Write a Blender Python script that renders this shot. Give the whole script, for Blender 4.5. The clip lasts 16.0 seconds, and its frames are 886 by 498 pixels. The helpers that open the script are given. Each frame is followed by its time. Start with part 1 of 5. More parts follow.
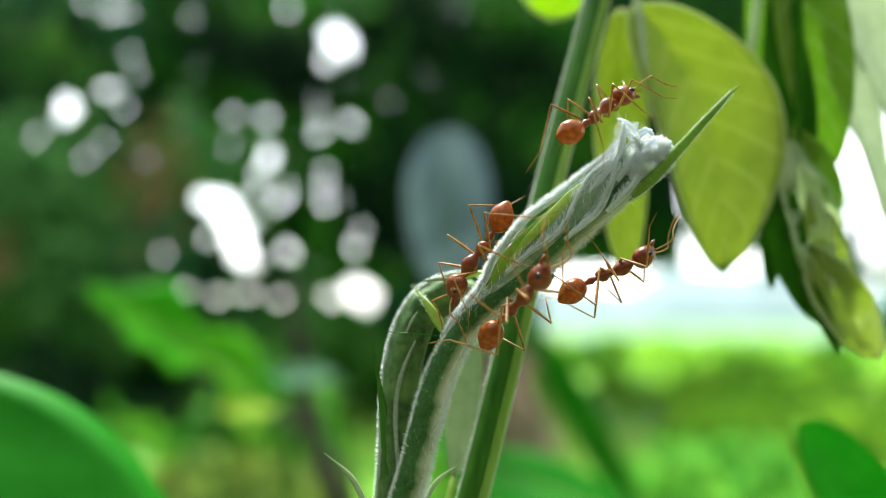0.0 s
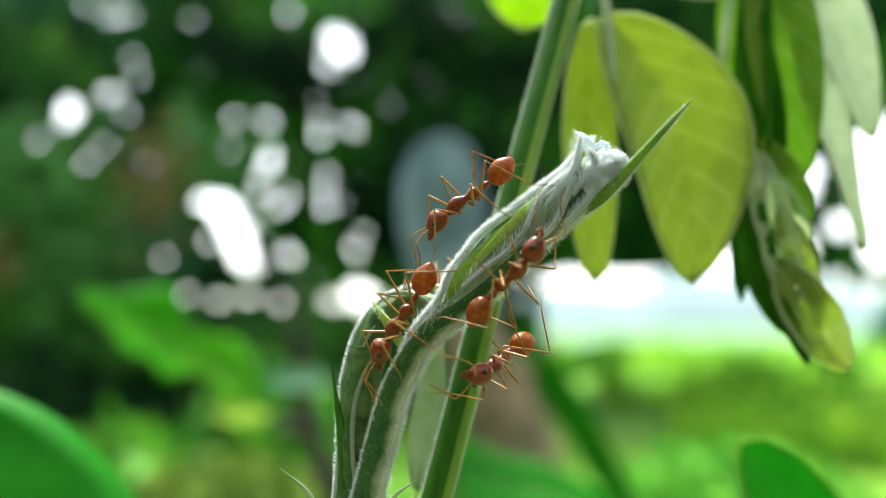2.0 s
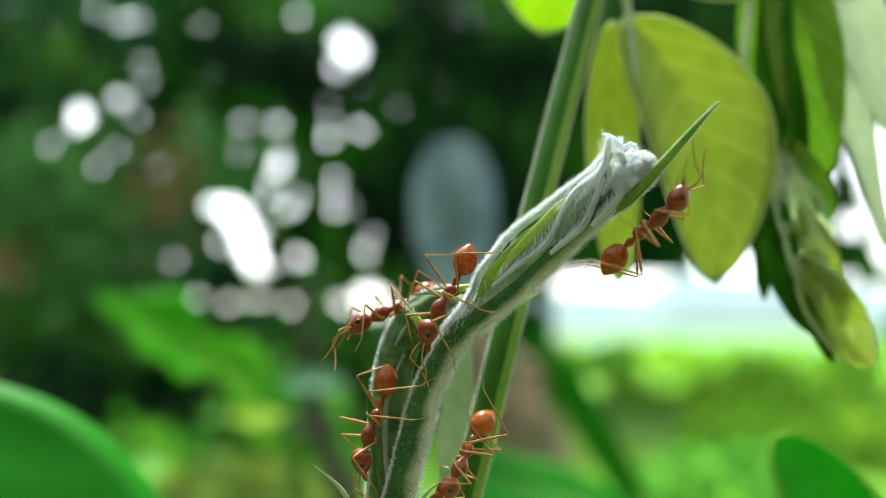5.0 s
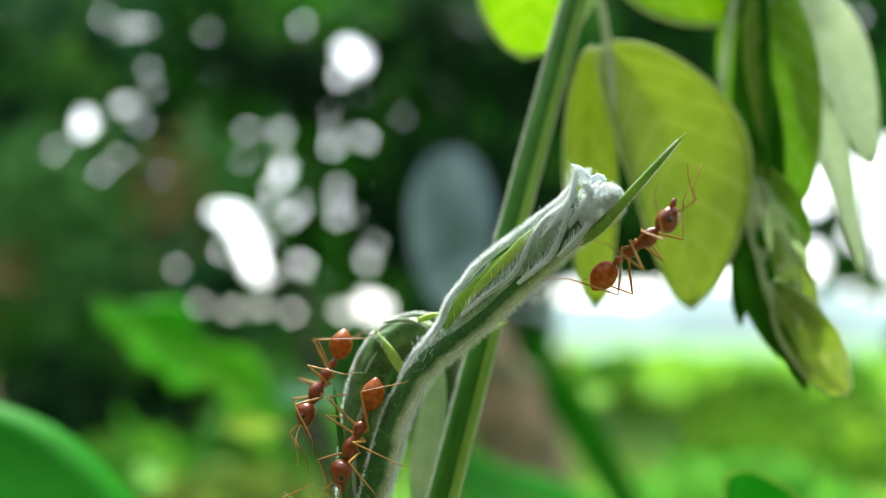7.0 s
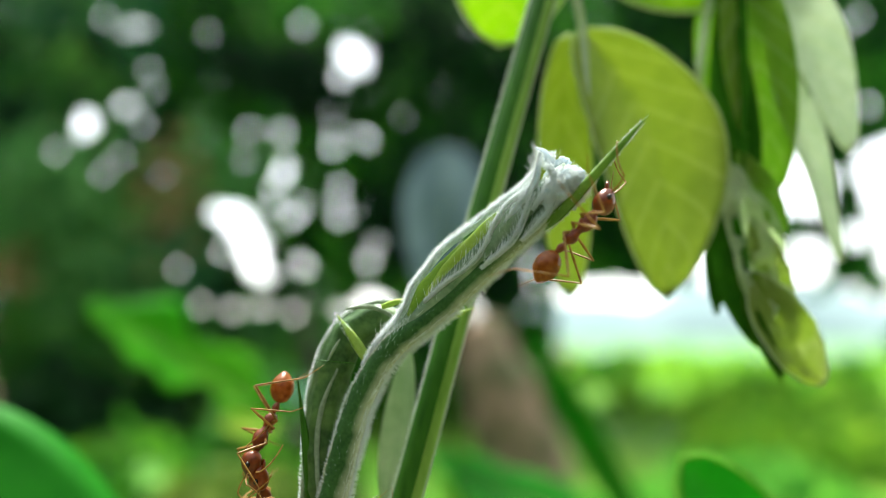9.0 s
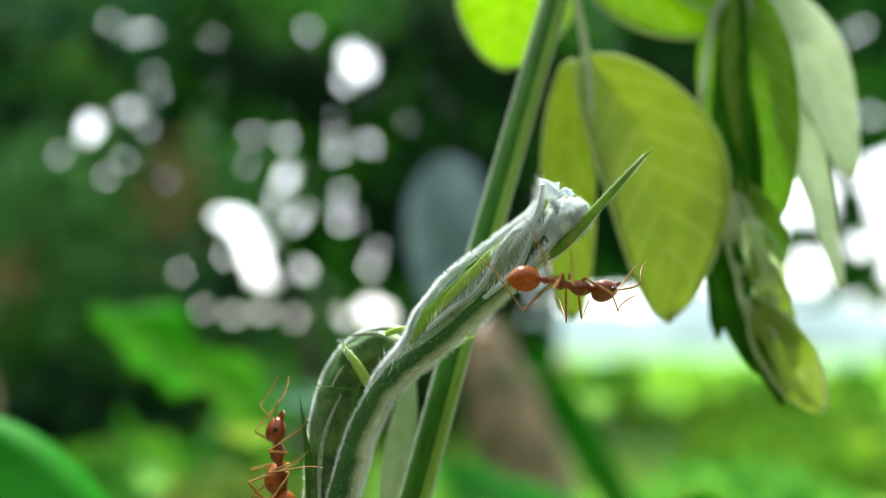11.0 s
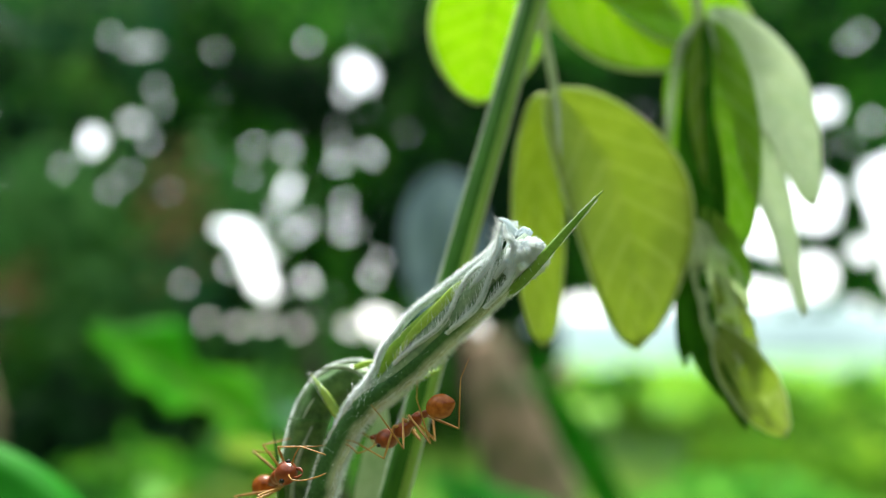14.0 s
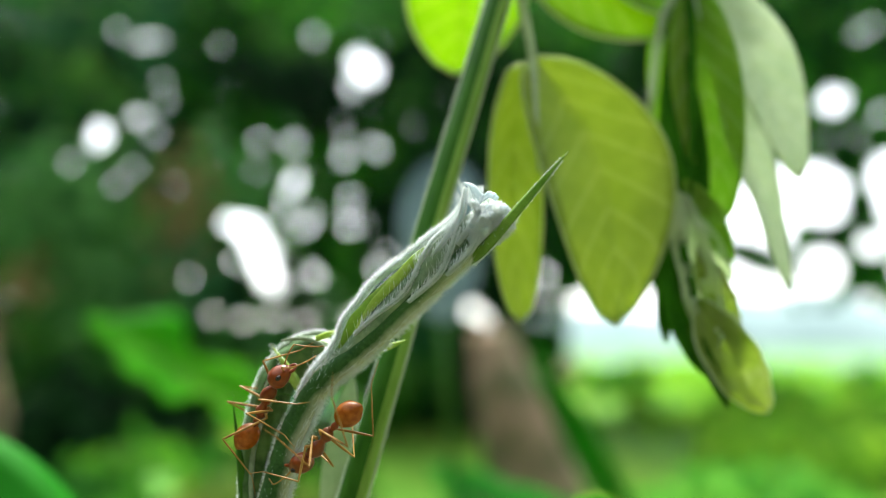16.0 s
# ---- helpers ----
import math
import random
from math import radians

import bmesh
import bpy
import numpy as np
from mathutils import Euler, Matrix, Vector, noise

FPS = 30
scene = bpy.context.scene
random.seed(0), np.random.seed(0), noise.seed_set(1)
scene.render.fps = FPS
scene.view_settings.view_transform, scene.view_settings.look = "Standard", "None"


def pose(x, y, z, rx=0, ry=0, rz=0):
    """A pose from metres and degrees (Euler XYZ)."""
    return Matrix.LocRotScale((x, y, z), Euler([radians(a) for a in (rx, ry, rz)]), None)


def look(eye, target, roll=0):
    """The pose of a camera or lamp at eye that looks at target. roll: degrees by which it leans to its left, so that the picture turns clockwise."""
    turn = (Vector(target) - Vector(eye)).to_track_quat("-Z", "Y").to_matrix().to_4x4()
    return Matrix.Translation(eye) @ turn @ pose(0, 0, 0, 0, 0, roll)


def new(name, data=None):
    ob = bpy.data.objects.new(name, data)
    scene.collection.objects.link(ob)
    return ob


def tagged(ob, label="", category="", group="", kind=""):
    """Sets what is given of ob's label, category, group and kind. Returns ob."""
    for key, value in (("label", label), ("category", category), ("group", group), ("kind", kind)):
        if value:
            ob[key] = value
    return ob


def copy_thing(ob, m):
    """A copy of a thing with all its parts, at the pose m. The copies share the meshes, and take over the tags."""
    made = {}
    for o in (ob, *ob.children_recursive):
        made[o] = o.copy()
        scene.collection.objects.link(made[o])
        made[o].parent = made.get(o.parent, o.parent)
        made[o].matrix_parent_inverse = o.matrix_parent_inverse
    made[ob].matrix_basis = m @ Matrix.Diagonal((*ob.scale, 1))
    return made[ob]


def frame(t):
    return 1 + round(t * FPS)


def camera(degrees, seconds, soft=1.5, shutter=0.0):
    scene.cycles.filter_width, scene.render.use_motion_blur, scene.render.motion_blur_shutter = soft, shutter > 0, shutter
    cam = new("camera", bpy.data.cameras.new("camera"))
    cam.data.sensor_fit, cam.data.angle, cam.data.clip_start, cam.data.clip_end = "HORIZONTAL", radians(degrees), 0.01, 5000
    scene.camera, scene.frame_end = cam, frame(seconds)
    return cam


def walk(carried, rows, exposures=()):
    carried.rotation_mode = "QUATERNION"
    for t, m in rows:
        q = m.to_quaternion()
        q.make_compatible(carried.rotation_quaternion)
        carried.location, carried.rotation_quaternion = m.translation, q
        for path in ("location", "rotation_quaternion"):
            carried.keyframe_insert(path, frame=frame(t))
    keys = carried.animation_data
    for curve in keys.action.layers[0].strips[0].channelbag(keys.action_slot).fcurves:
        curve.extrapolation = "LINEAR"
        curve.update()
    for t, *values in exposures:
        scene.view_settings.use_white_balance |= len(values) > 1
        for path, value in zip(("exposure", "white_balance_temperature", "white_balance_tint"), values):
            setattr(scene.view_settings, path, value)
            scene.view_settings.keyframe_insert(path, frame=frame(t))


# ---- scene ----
import collections

cam = camera(62, 16.0, soft=0.8)
cam.data.dof.use_dof = True
cam.data.dof.focus_distance = 0.0508
cam.data.dof.aperture_fstop = 12.6

BASE = 0.8  # height of the film camera over the ground


def mm(x, y, z):
    """A place near the plant, in millimetres from the camera's first stand."""
    return Vector((x, y, z + BASE * 1000)) / 1000


def eye_at(x, y, z, yaw, pitch, roll):
    return Matrix.Translation(mm(x, y, z)) @ pose(0, 0, 0, 0, 0, yaw) @ pose(0, 0, 0, 90 + pitch) @ pose(0, 0, 0, 0, 0, -roll)


walk(cam, [
    (0, eye_at(0.00, 0.00, 0.00, 0.00, 4.60, 0.00)),
    (0.5, eye_at(0.17, 0.15, -0.03, 0.01, 4.69, 0.01)),
    (1, eye_at(1.12, 0.49, 1.42, -0.13, 4.82, -0.05)),
    (1.5, eye_at(3.37, 0.68, 1.26, -0.11, 4.93, 0.02)),
    (2, eye_at(3.12, 0.33, 0.75, 0.09, 4.87, -0.06)),
    (2.5, eye_at(3.57, -0.10, 0.84, 0.30, 4.79, -0.12)),
    (3, eye_at(2.50, -0.99, 0.86, 0.76, 4.77, 0.28)),
    (3.5, eye_at(1.97, -0.76, 0.33, 0.68, 5.12, 0.02)),
    (4, eye_at(0.81, -0.59, 0.12, 0.85, 4.99, 0.34)),
    (6.5, eye_at(3.68, -0.61, 1.77, 0.86, 5.43, -0.20)),
    (7, eye_at(3.99, -1.11, 1.99, 1.02, 5.67, -0.24)),
    (7.5, eye_at(4.31, -1.30, 2.09, 1.13, 5.82, -0.33)),
    (8, eye_at(4.40, -0.95, 1.87, 1.15, 5.71, -0.21)),
    (8.5, eye_at(5.28, -0.67, 1.79, 1.10, 5.85, -0.34)),
    (9, eye_at(6.66, -0.12, 1.02, 1.12, 5.68, -0.16)),
    (11.5, eye_at(6.45, -1.42, 3.06, 1.31, 6.38, -0.74)),
    (12, eye_at(5.67, -2.36, 3.60, 1.48, 6.64, -0.43)),
    (12.5, eye_at(6.34, -3.43, 4.48, 1.46, 6.92, -0.37)),
    (13, eye_at(7.33, -2.86, 4.75, 1.51, 7.02, -0.32)),
    (13.5, eye_at(7.94, -3.22, 4.43, 1.54, 7.02, -0.10)),
    (14, eye_at(9.40, -3.13, 4.38, 1.51, 6.86, -0.15)),
    (14.5, eye_at(8.63, -2.65, 3.60, 1.56, 6.69, -0.18)),
    (15, eye_at(9.04, -1.87, 3.53, 1.93, 6.58, -0.08)),
    (15.5, eye_at(11.09, -0.41, 2.37, 1.99, 6.39, -0.08)),
    (16, eye_at(12.40, -0.89, 2.62, 2.00, 6.43, -0.17)),
], exposures=((0, 2.19, 6500, 4), (4, 2.14, 6500, 4), (6.5, 2.10, 6500, 4), (16, 2.10, 6500, 4)))

# ---- world and light ----
world = bpy.data.worlds.new("sky")
scene.world = world
world.use_nodes = True
wn = world.node_tree.nodes
sky = wn.new("ShaderNodeTexSky")
sky.sky_type = "NISHITA"
sky.sun_disc = False
sky.sun_elevation = radians(64)
sky.sun_rotation = radians(-15)
sky.air_density, sky.dust_density, sky.ozone_density = 1.0, 1.2, 1.0
# thin high cloud takes most of the blue out of the sky
cloud = wn.new("ShaderNodeHueSaturation")
cloud.inputs["Saturation"].default_value = 0.2
world.node_tree.links.new(sky.outputs["Color"], cloud.inputs["Color"])
world.node_tree.links.new(cloud.outputs["Color"], wn["Background"].inputs["Color"])
wn["Background"].inputs["Strength"].default_value = 0.15
sun = new("sun", bpy.data.lights.new("sun", "SUN"))
sun.data.energy, sun.data.angle, sun.data.color = 3.0, radians(12), (1.0, 0.97, 0.92)
sun.matrix_world = look((-0.12, 0.45, 0.96), (0, 0, 0))


# ---- materials ----
def mat(name, ca, cb, scale=900.0, rough=0.5, bump=0.15, depth=0.0001, glow=0.0, through_colour=None, spread="", spec=0.35, veins=False, coarse=None, coarse_scale=60.0, coarse_at=(0.42, 0.58), stretch=None, flank=None):
    """Node material: two-scale mottling between ca and cb, fine relief; glow: share of light that passes through a thin leaf."""
    m = bpy.data.materials.new(name)
    m.use_nodes = True
    nt = m.node_tree
    n, link = nt.nodes, nt.links.new
    bsdf, out = n["Principled BSDF"], n["Material Output"]
    co = n.new("ShaderNodeTexCoord")
    src = co.outputs["Object"]
    if stretch:
        mp = n.new("ShaderNodeMapping")
        mp.inputs["Scale"].default_value = stretch
        link(src, mp.inputs["Vector"])
        src = mp.outputs["Vector"]
    fine, wide = n.new("ShaderNodeTexNoise"), n.new("ShaderNodeTexNoise")
    fine.inputs["Scale"].default_value, wide.inputs["Scale"].default_value = scale, scale / 7
    fine.inputs["Detail"].default_value, wide.inputs["Detail"].default_value = 6, 4
    link(src, fine.inputs["Vector"])
    link(src, wide.inputs["Vector"])
    add = n.new("ShaderNodeMath")
    add.operation = "MULTIPLY_ADD"
    add.inputs[1].default_value = 0.55
    link(fine.outputs["Fac"], add.inputs[0])
    half = n.new("ShaderNodeMath")
    half.operation = "MULTIPLY"
    half.inputs[1].default_value = 0.55
    link(wide.outputs["Fac"], half.inputs[0])
    link(half.outputs[0], add.inputs[2])
    ramp = n.new("ShaderNodeValToRGB")
    ramp.color_ramp.elements[0].position, ramp.color_ramp.elements[1].position = 0.36, 0.72
    ramp.color_ramp.elements[0].color, ramp.color_ramp.elements[1].color = (*ca, 1), (*cb, 1)
    link(add.outputs[0], ramp.inputs["Fac"])
    colour, relief = ramp.outputs["Color"], add.outputs[0]
    if coarse:
        big = n.new("ShaderNodeTexNoise")
        big.inputs["Scale"].default_value, big.inputs["Detail"].default_value = coarse_scale, 3
        link(co.outputs["Object"], big.inputs["Vector"])
        cr = n.new("ShaderNodeValToRGB")
        cr.color_ramp.elements[0].position, cr.color_ramp.elements[1].position = coarse_at
        link(big.outputs["Fac"], cr.inputs["Fac"])
        mx = n.new("ShaderNodeMix")
        mx.data_type = "RGBA"
        link(cr.outputs["Color"], mx.inputs["Factor"])
        link(colour, mx.inputs["A"])
        mx.inputs["B"].default_value = (*coarse, 1)
        colour = mx.outputs["Result"]
    if flank:
        # pale downy flanks on either side of a stalk, by the coordinate round it
        fs = n.new("ShaderNodeSeparateXYZ")
        link(co.outputs["UV"], fs.inputs["Vector"])
        fw = n.new("ShaderNodeMath")
        fw.operation = "MULTIPLY_ADD"
        fw.inputs[1].default_value = 0.16
        link(wide.outputs["Fac"], fw.inputs[0])
        link(fs.outputs["Y"], fw.inputs[2])
        fr_ = n.new("ShaderNodeValToRGB")
        el = fr_.color_ramp.elements
        el[0].position, el[0].color = 0.08, (0.9, 0.9, 0.9, 1)
        el[1].position, el[1].color = 0.16, (0, 0, 0, 1)
        for where, v in ((0.35, 0.0), (0.50, 0.8), (0.64, 1.0), (0.74, 0.2), (1.0, 0.2)):
            e = el.new(where)
            e.color = (v, v, v, 1)
        link(fw.outputs[0], fr_.inputs["Fac"])
        fm = n.new("ShaderNodeMix")
        fm.data_type = "RGBA"
        link(fr_.outputs["Color"], fm.inputs["Factor"])
        link(colour, fm.inputs["A"])
        fm.inputs["B"].default_value = (*flank, 1)
        colour = fm.outputs["Result"]
    if spread:
        hsv = n.new("ShaderNodeHueSaturation")
        rnd = n.new("ShaderNodeNewGeometry").outputs["Random Per Island"] if spread == "island" else n.new("ShaderNodeObjectInfo").outputs["Random"]
        mr, mh = n.new("ShaderNodeMapRange"), n.new("ShaderNodeMapRange")
        mr.inputs["To Min"].default_value, mr.inputs["To Max"].default_value = 0.45, 1.5
        mh.inputs["To Min"].default_value, mh.inputs["To Max"].default_value = 0.52, 0.475
        link(rnd, mr.inputs["Value"])
        link(rnd, mh.inputs["Value"])
        link(mr.outputs["Result"], hsv.inputs["Value"])
        link(mh.outputs["Result"], hsv.inputs["Hue"])
        link(colour, hsv.inputs["Color"])
        colour = hsv.outputs["Color"]
    if veins:
        # side veins: slanted lines over the blade's own coordinates, u along and v across the midrib
        sep = n.new("ShaderNodeSeparateXYZ")
        link(co.outputs["UV"], sep.inputs["Vector"])
        av = n.new("ShaderNodeMath")
        av.operation = "ABSOLUTE"
        link(sep.outputs["Y"], av.inputs[0])
        sl = n.new("ShaderNodeMath")
        sl.operation = "MULTIPLY_ADD"
        sl.inputs[1].default_value = -0.22
        link(av.outputs[0], sl.inputs[0])
        link(sep.outputs["X"], sl.inputs[2])
        fr = n.new("ShaderNodeMath")
        fr.operation = "MULTIPLY"
        fr.inputs[1].default_value = 44.0
        link(sl.outputs[0], fr.inputs[0])
        sn = n.new("ShaderNodeMath")
        sn.operation = "SINE"
        link(fr.outputs[0], sn.inputs[0])
        vr = n.new("ShaderNodeMapRange")
        vr.inputs["From Min"].default_value, vr.inputs["From Max"].default_value = 0.72, 1.0
        link(sn.outputs[0], vr.inputs["Value"])
        mv = n.new("ShaderNodeMix")
        mv.data_type = "RGBA"
        vm = n.new("ShaderNodeMath")
        vm.operation = "MULTIPLY"
        vm.inputs[1].default_value = 0.28
        link(vr.outputs["Result"], vm.inputs[0])
        link(vm.outputs[0], mv.inputs["Factor"])
        link(colour, mv.inputs["A"])
        mv.inputs["B"].default_value = (0.58, 0.66, 0.34, 1)
        colour = mv.outputs["Result"]
        ad = n.new("ShaderNodeMath")
        ad.operation = "MULTIPLY_ADD"
        ad.inputs[1].default_value = -0.35
        link(vr.outputs["Result"], ad.inputs[0])
        link(relief, ad.inputs[2])
        relief = ad.outputs[0]
    bp = n.new("ShaderNodeBump")
    bp.inputs["Strength"].default_value, bp.inputs["Distance"].default_value = bump, depth
    link(relief, bp.inputs["Height"])
    link(bp.outputs["Normal"], bsdf.inputs["Normal"])
    link(colour, bsdf.inputs["Base Color"])
    bsdf.inputs["Roughness"].default_value = rough
    bsdf.inputs["Specular IOR Level"].default_value = spec
    if glow:
        tr, mix = n.new("ShaderNodeBsdfTranslucent"), n.new("ShaderNodeMixShader")
        mix.inputs[0].default_value = glow
        if through_colour:
            tc = n.new("ShaderNodeMix")
            tc.data_type, tc.blend_type = "RGBA", "MULTIPLY"
            tc.inputs["Factor"].default_value = 1.0
            link(colour, tc.inputs["A"])
            tc.inputs["B"].default_value = (*through_colour, 1)
            link(tc.outputs["Result"], tr.inputs["Color"])
        else:
            link(colour, tr.inputs["Color"])
        link(bsdf.outputs[0], mix.inputs[1])
        link(tr.outputs[0], mix.inputs[2])
        link(mix.outputs[0], out.inputs["Surface"])
    return m


M_STEM = mat("green_stem", (0.015, 0.075, 0.006), (0.05, 0.155, 0.013), 1500, 0.5, 0.3, stretch=(1, 1, 0.15), glow=0.1, spec=0.15)
M_STEMPALE = mat("pale_stem_ridge", (0.30, 0.42, 0.10), (0.48, 0.58, 0.22), 1800, 0.5, 0.3, glow=0.5)
M_SHOOT = mat("shoot_green", (0.014, 0.055, 0.012), (0.048, 0.125, 0.03), 4200, 0.6, 0.7, glow=0.08, spec=0.2, flank=(0.62, 0.62, 0.46))
M_TIP = mat("lance_tip_green", (0.11, 0.23, 0.028), (0.21, 0.35, 0.055), 3000, 0.5, 0.4, glow=0.35)
M_DOWN = mat("pale_downy_skin", (0.38, 0.46, 0.30), (0.62, 0.68, 0.52), 5500, 0.85, 0.9, glow=0.4)
M_FOLD = mat("folded_leaflet", (0.09, 0.16, 0.09), (0.28, 0.36, 0.25), 3500, 0.65, 0.6, glow=0.15)
M_LIME = mat("lime_leaflet", (0.25, 0.40, 0.05), (0.42, 0.56, 0.10), 3000, 0.5, 0.4, glow=0.35)
M_SPROUT = mat("sprout_lime", (0.36, 0.52, 0.09), (0.52, 0.66, 0.16), 3000, 0.5, 0.4, glow=0.4)
M_WOOL = mat("white_wool", (0.60, 0.70, 0.73), (0.86, 0.93, 0.98), 5000, 0.9, 0.8, glow=0.45)
M_HAIR = mat("white_hair", (0.78, 0.83, 0.82), (0.90, 0.93, 0.93), 3000, 0.6, 0.0, glow=0.6)
M_LEAF = mat("young_leaf", (0.30, 0.40, 0.09), (0.40, 0.50, 0.14), 700, 0.55, 0.3, glow=0.6, veins=True, through_colour=(1.12, 1.08, 0.55), spec=0.25)
M_LEAFTOP = mat("bright_leaf", (0.28, 0.47, 0.03), (0.35, 0.55, 0.05), 700, 0.55, 0.2, glow=0.68, veins=True, through_colour=(1.32, 1.22, 0.55), spec=0.2)
M_LEAFPALE = mat("pale_leaf_underside", (0.52, 0.63, 0.44), (0.72, 0.79, 0.62), 900, 0.7, 0.3, glow=0.5, veins=True)
M_LEAFDARK = mat("dark_leaf", (0.015, 0.09, 0.005), (0.05, 0.19, 0.01), 700, 0.6, 0.3, glow=0.25, spec=0.05)
M_MOTTLED = mat("mottled_leaf", (0.27, 0.37, 0.07), (0.44, 0.53, 0.15), 700, 0.55, 0.4, glow=0.7, coarse=(0.58, 0.64, 0.36), coarse_scale=260, coarse_at=(0.52, 0.72))
M_BROAD = mat("broad_green_leaf", (0.010, 0.17, 0.004), (0.025, 0.24, 0.008), 300, 0.5, 0.2, depth=0.0003, glow=0.5, through_colour=(0.7, 1.1, 0.4), spec=0.1)
M_MID = mat("lobed_leaf", (0.03, 0.24, 0.005), (0.075, 0.35, 0.010), 120, 0.5, 0.2, depth=0.0005, glow=0.55, through_colour=(0.9, 1.4, 0.5), coarse=(0.11, 0.36, 0.015), coarse_scale=28, spec=0.04)
M_CURL = mat("curled_bud_skin", (0.018, 0.06, 0.012), (0.085, 0.17, 0.05), 2600, 0.42, 0.7, glow=0.2, coarse=(0.16, 0.26, 0.07), coarse_scale=420, coarse_at=(0.5, 0.75))
M_LEAFMID = mat("green_leaflet", (0.21, 0.40, 0.045), (0.34, 0.52, 0.08), 700, 0.55, 0.3, glow=0.68, veins=True, spec=0.12)
M_NEAR = mat("near_green_leaf", (0.03, 0.36, 0.015), (0.07, 0.48, 0.03), 900, 0.55, 0.2, glow=0.5, spec=0.1)
M_OLIVE = mat("olive_undergrowth", (0.09, 0.17, 0.028), (0.18, 0.28, 0.045), 6, 0.6, 0.1, depth=0.005, glow=0.35, spread="island", spec=0.08)
# blue-grey base colour stands in for sky reflected on the leaf
M_DOME = mat("sky_sheen_leaf", (0.13, 0.20, 0.29), (0.34, 0.47, 0.60), 60, 0.45, 0.2, depth=0.0005, coarse=(0.07, 0.13, 0.16), coarse_scale=26, coarse_at=(0.45, 0.62))
M_LANCE = mat("lance_green", (0.16, 0.31, 0.03), (0.28, 0.43, 0.06), 3000, 0.5, 0.4, glow=0.45)
M_RIM = mat("downy_rim", (0.52, 0.62, 0.30), (0.68, 0.75, 0.46), 3000, 0.7, 0.2, glow=0.75)
M_FIELDBUSH = mat("field_bush", (0.11, 0.34, 0.02), (0.26, 0.50, 0.045), 4, 0.7, 0.1, depth=0.01, glow=0.5, spread="island", spec=0.1)
M_ANT = mat("ant_red_brown", (0.095, 0.015, 0.003), (0.28, 0.056, 0.008), 2500, 0.28, 0.3, depth=0.00005, spec=0.4, glow=0.15)
M_ANTGASTER = mat("ant_gaster", (0.19, 0.038, 0.004), (0.50, 0.17, 0.022), 2500, 0.25, 0.2, depth=0.00003, spec=0.45, glow=0.5)
M_ANTLEG = mat("ant_leg", (0.21, 0.085, 0.016), (0.50, 0.29, 0.08), 2500, 0.35, 0.1, depth=0.00003, glow=0.3, spec=0.3)
M_EYE = mat("ant_eye", (0.008, 0.006, 0.005), (0.02, 0.014, 0.01), 6000, 0.2, 0.1)
# the crowns' backlit darkness is put into near-black leaf colours, with lighter patches
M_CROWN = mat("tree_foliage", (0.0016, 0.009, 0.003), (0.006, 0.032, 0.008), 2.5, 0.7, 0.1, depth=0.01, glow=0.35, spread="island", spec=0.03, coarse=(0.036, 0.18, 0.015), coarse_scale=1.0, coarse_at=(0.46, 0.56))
M_CROWNPALE = mat("teal_tree_foliage", (0.007, 0.036, 0.016), (0.028, 0.11, 0.045), 2.5, 0.7, 0.1, depth=0.01, glow=0.4, spread="island", spec=0.03, coarse=(0.06, 0.19, 0.03), coarse_scale=1.2, coarse_at=(0.46, 0.58))
M_SHRUB = mat("undergrowth", (0.022, 0.13, 0.010), (0.055, 0.23, 0.02), 6, 0.6, 0.1, depth=0.005, glow=0.3, spread="island", spec=0.12, coarse=(0.10, 0.36, 0.02), coarse_scale=2.5)
M_BARK = mat("dark_bark", (0.018, 0.018, 0.012), (0.055, 0.048, 0.033), 40, 0.9, 0.8, depth=0.01, stretch=(1, 1, 0.2))
M_BROWN = mat("bare_brown_bark", (0.20, 0.12, 0.08), (0.38, 0.26, 0.18), 25, 0.9, 0.6, depth=0.01, stretch=(1, 1, 0.3), coarse=(0.075, 0.085, 0.035), coarse_scale=7, coarse_at=(0.40, 0.60))
M_GRASS = mat("grass_ground", (0.035, 0.13, 0.012), (0.08, 0.21, 0.02), 3.0, 0.95, 0.4, depth=0.03, coarse=(0.15, 0.29, 0.03), coarse_scale=0.3, spec=0.1)
# brown-green chosen for the light it bounces up on the plant
M_SOIL = mat("bounce_soil", (0.042, 0.065, 0.020), (0.10, 0.155, 0.045), 14, 0.95, 0.8, depth=0.01, coarse=(0.16, 0.15, 0.09), coarse_scale=2.0, spec=0.1)
# the far field's paleness is haze mixed into its colour
M_PADDY = mat("hazed_far_field", (0.08, 0.15, 0.08), (0.115, 0.195, 0.11), 0.5, 0.9, 0.2, depth=0.05, spec=0.1)
M_CURLPALE = mat("faint_silk", (0.16, 0.22, 0.13), (0.34, 0.40, 0.28), 3500, 0.8, 0.6, glow=0.3)
M_CURLEDGE = mat("pale_silky_edge", (0.24, 0.33, 0.22), (0.50, 0.57, 0.45), 3500, 0.8, 0.6, glow=0.35)
M_STEMLIME = mat("lime_stem_face", (0.19, 0.36, 0.05), (0.34, 0.53, 0.10), 1800, 0.5, 0.3, glow=0.45, stretch=(1, 1, 0.2))
M_WITHERED = mat("withered_leaf", (0.24, 0.14, 0.06), (0.42, 0.28, 0.15), 4, 0.8, 0.1, depth=0.01, glow=0.4, spread="island", spec=0.03)
M_TEAL = mat("blue_green_leaf", (0.03, 0.13, 0.06), (0.075, 0.21, 0.11), 8, 0.6, 0.1, depth=0.002, glow=0.4, spec=0.1)
M_MIDLIME = mat("small_lime_leaf", (0.24, 0.42, 0.03), (0.40, 0.58, 0.06), 90, 0.5, 0.2, depth=0.0004, glow=0.55, spec=0.05)
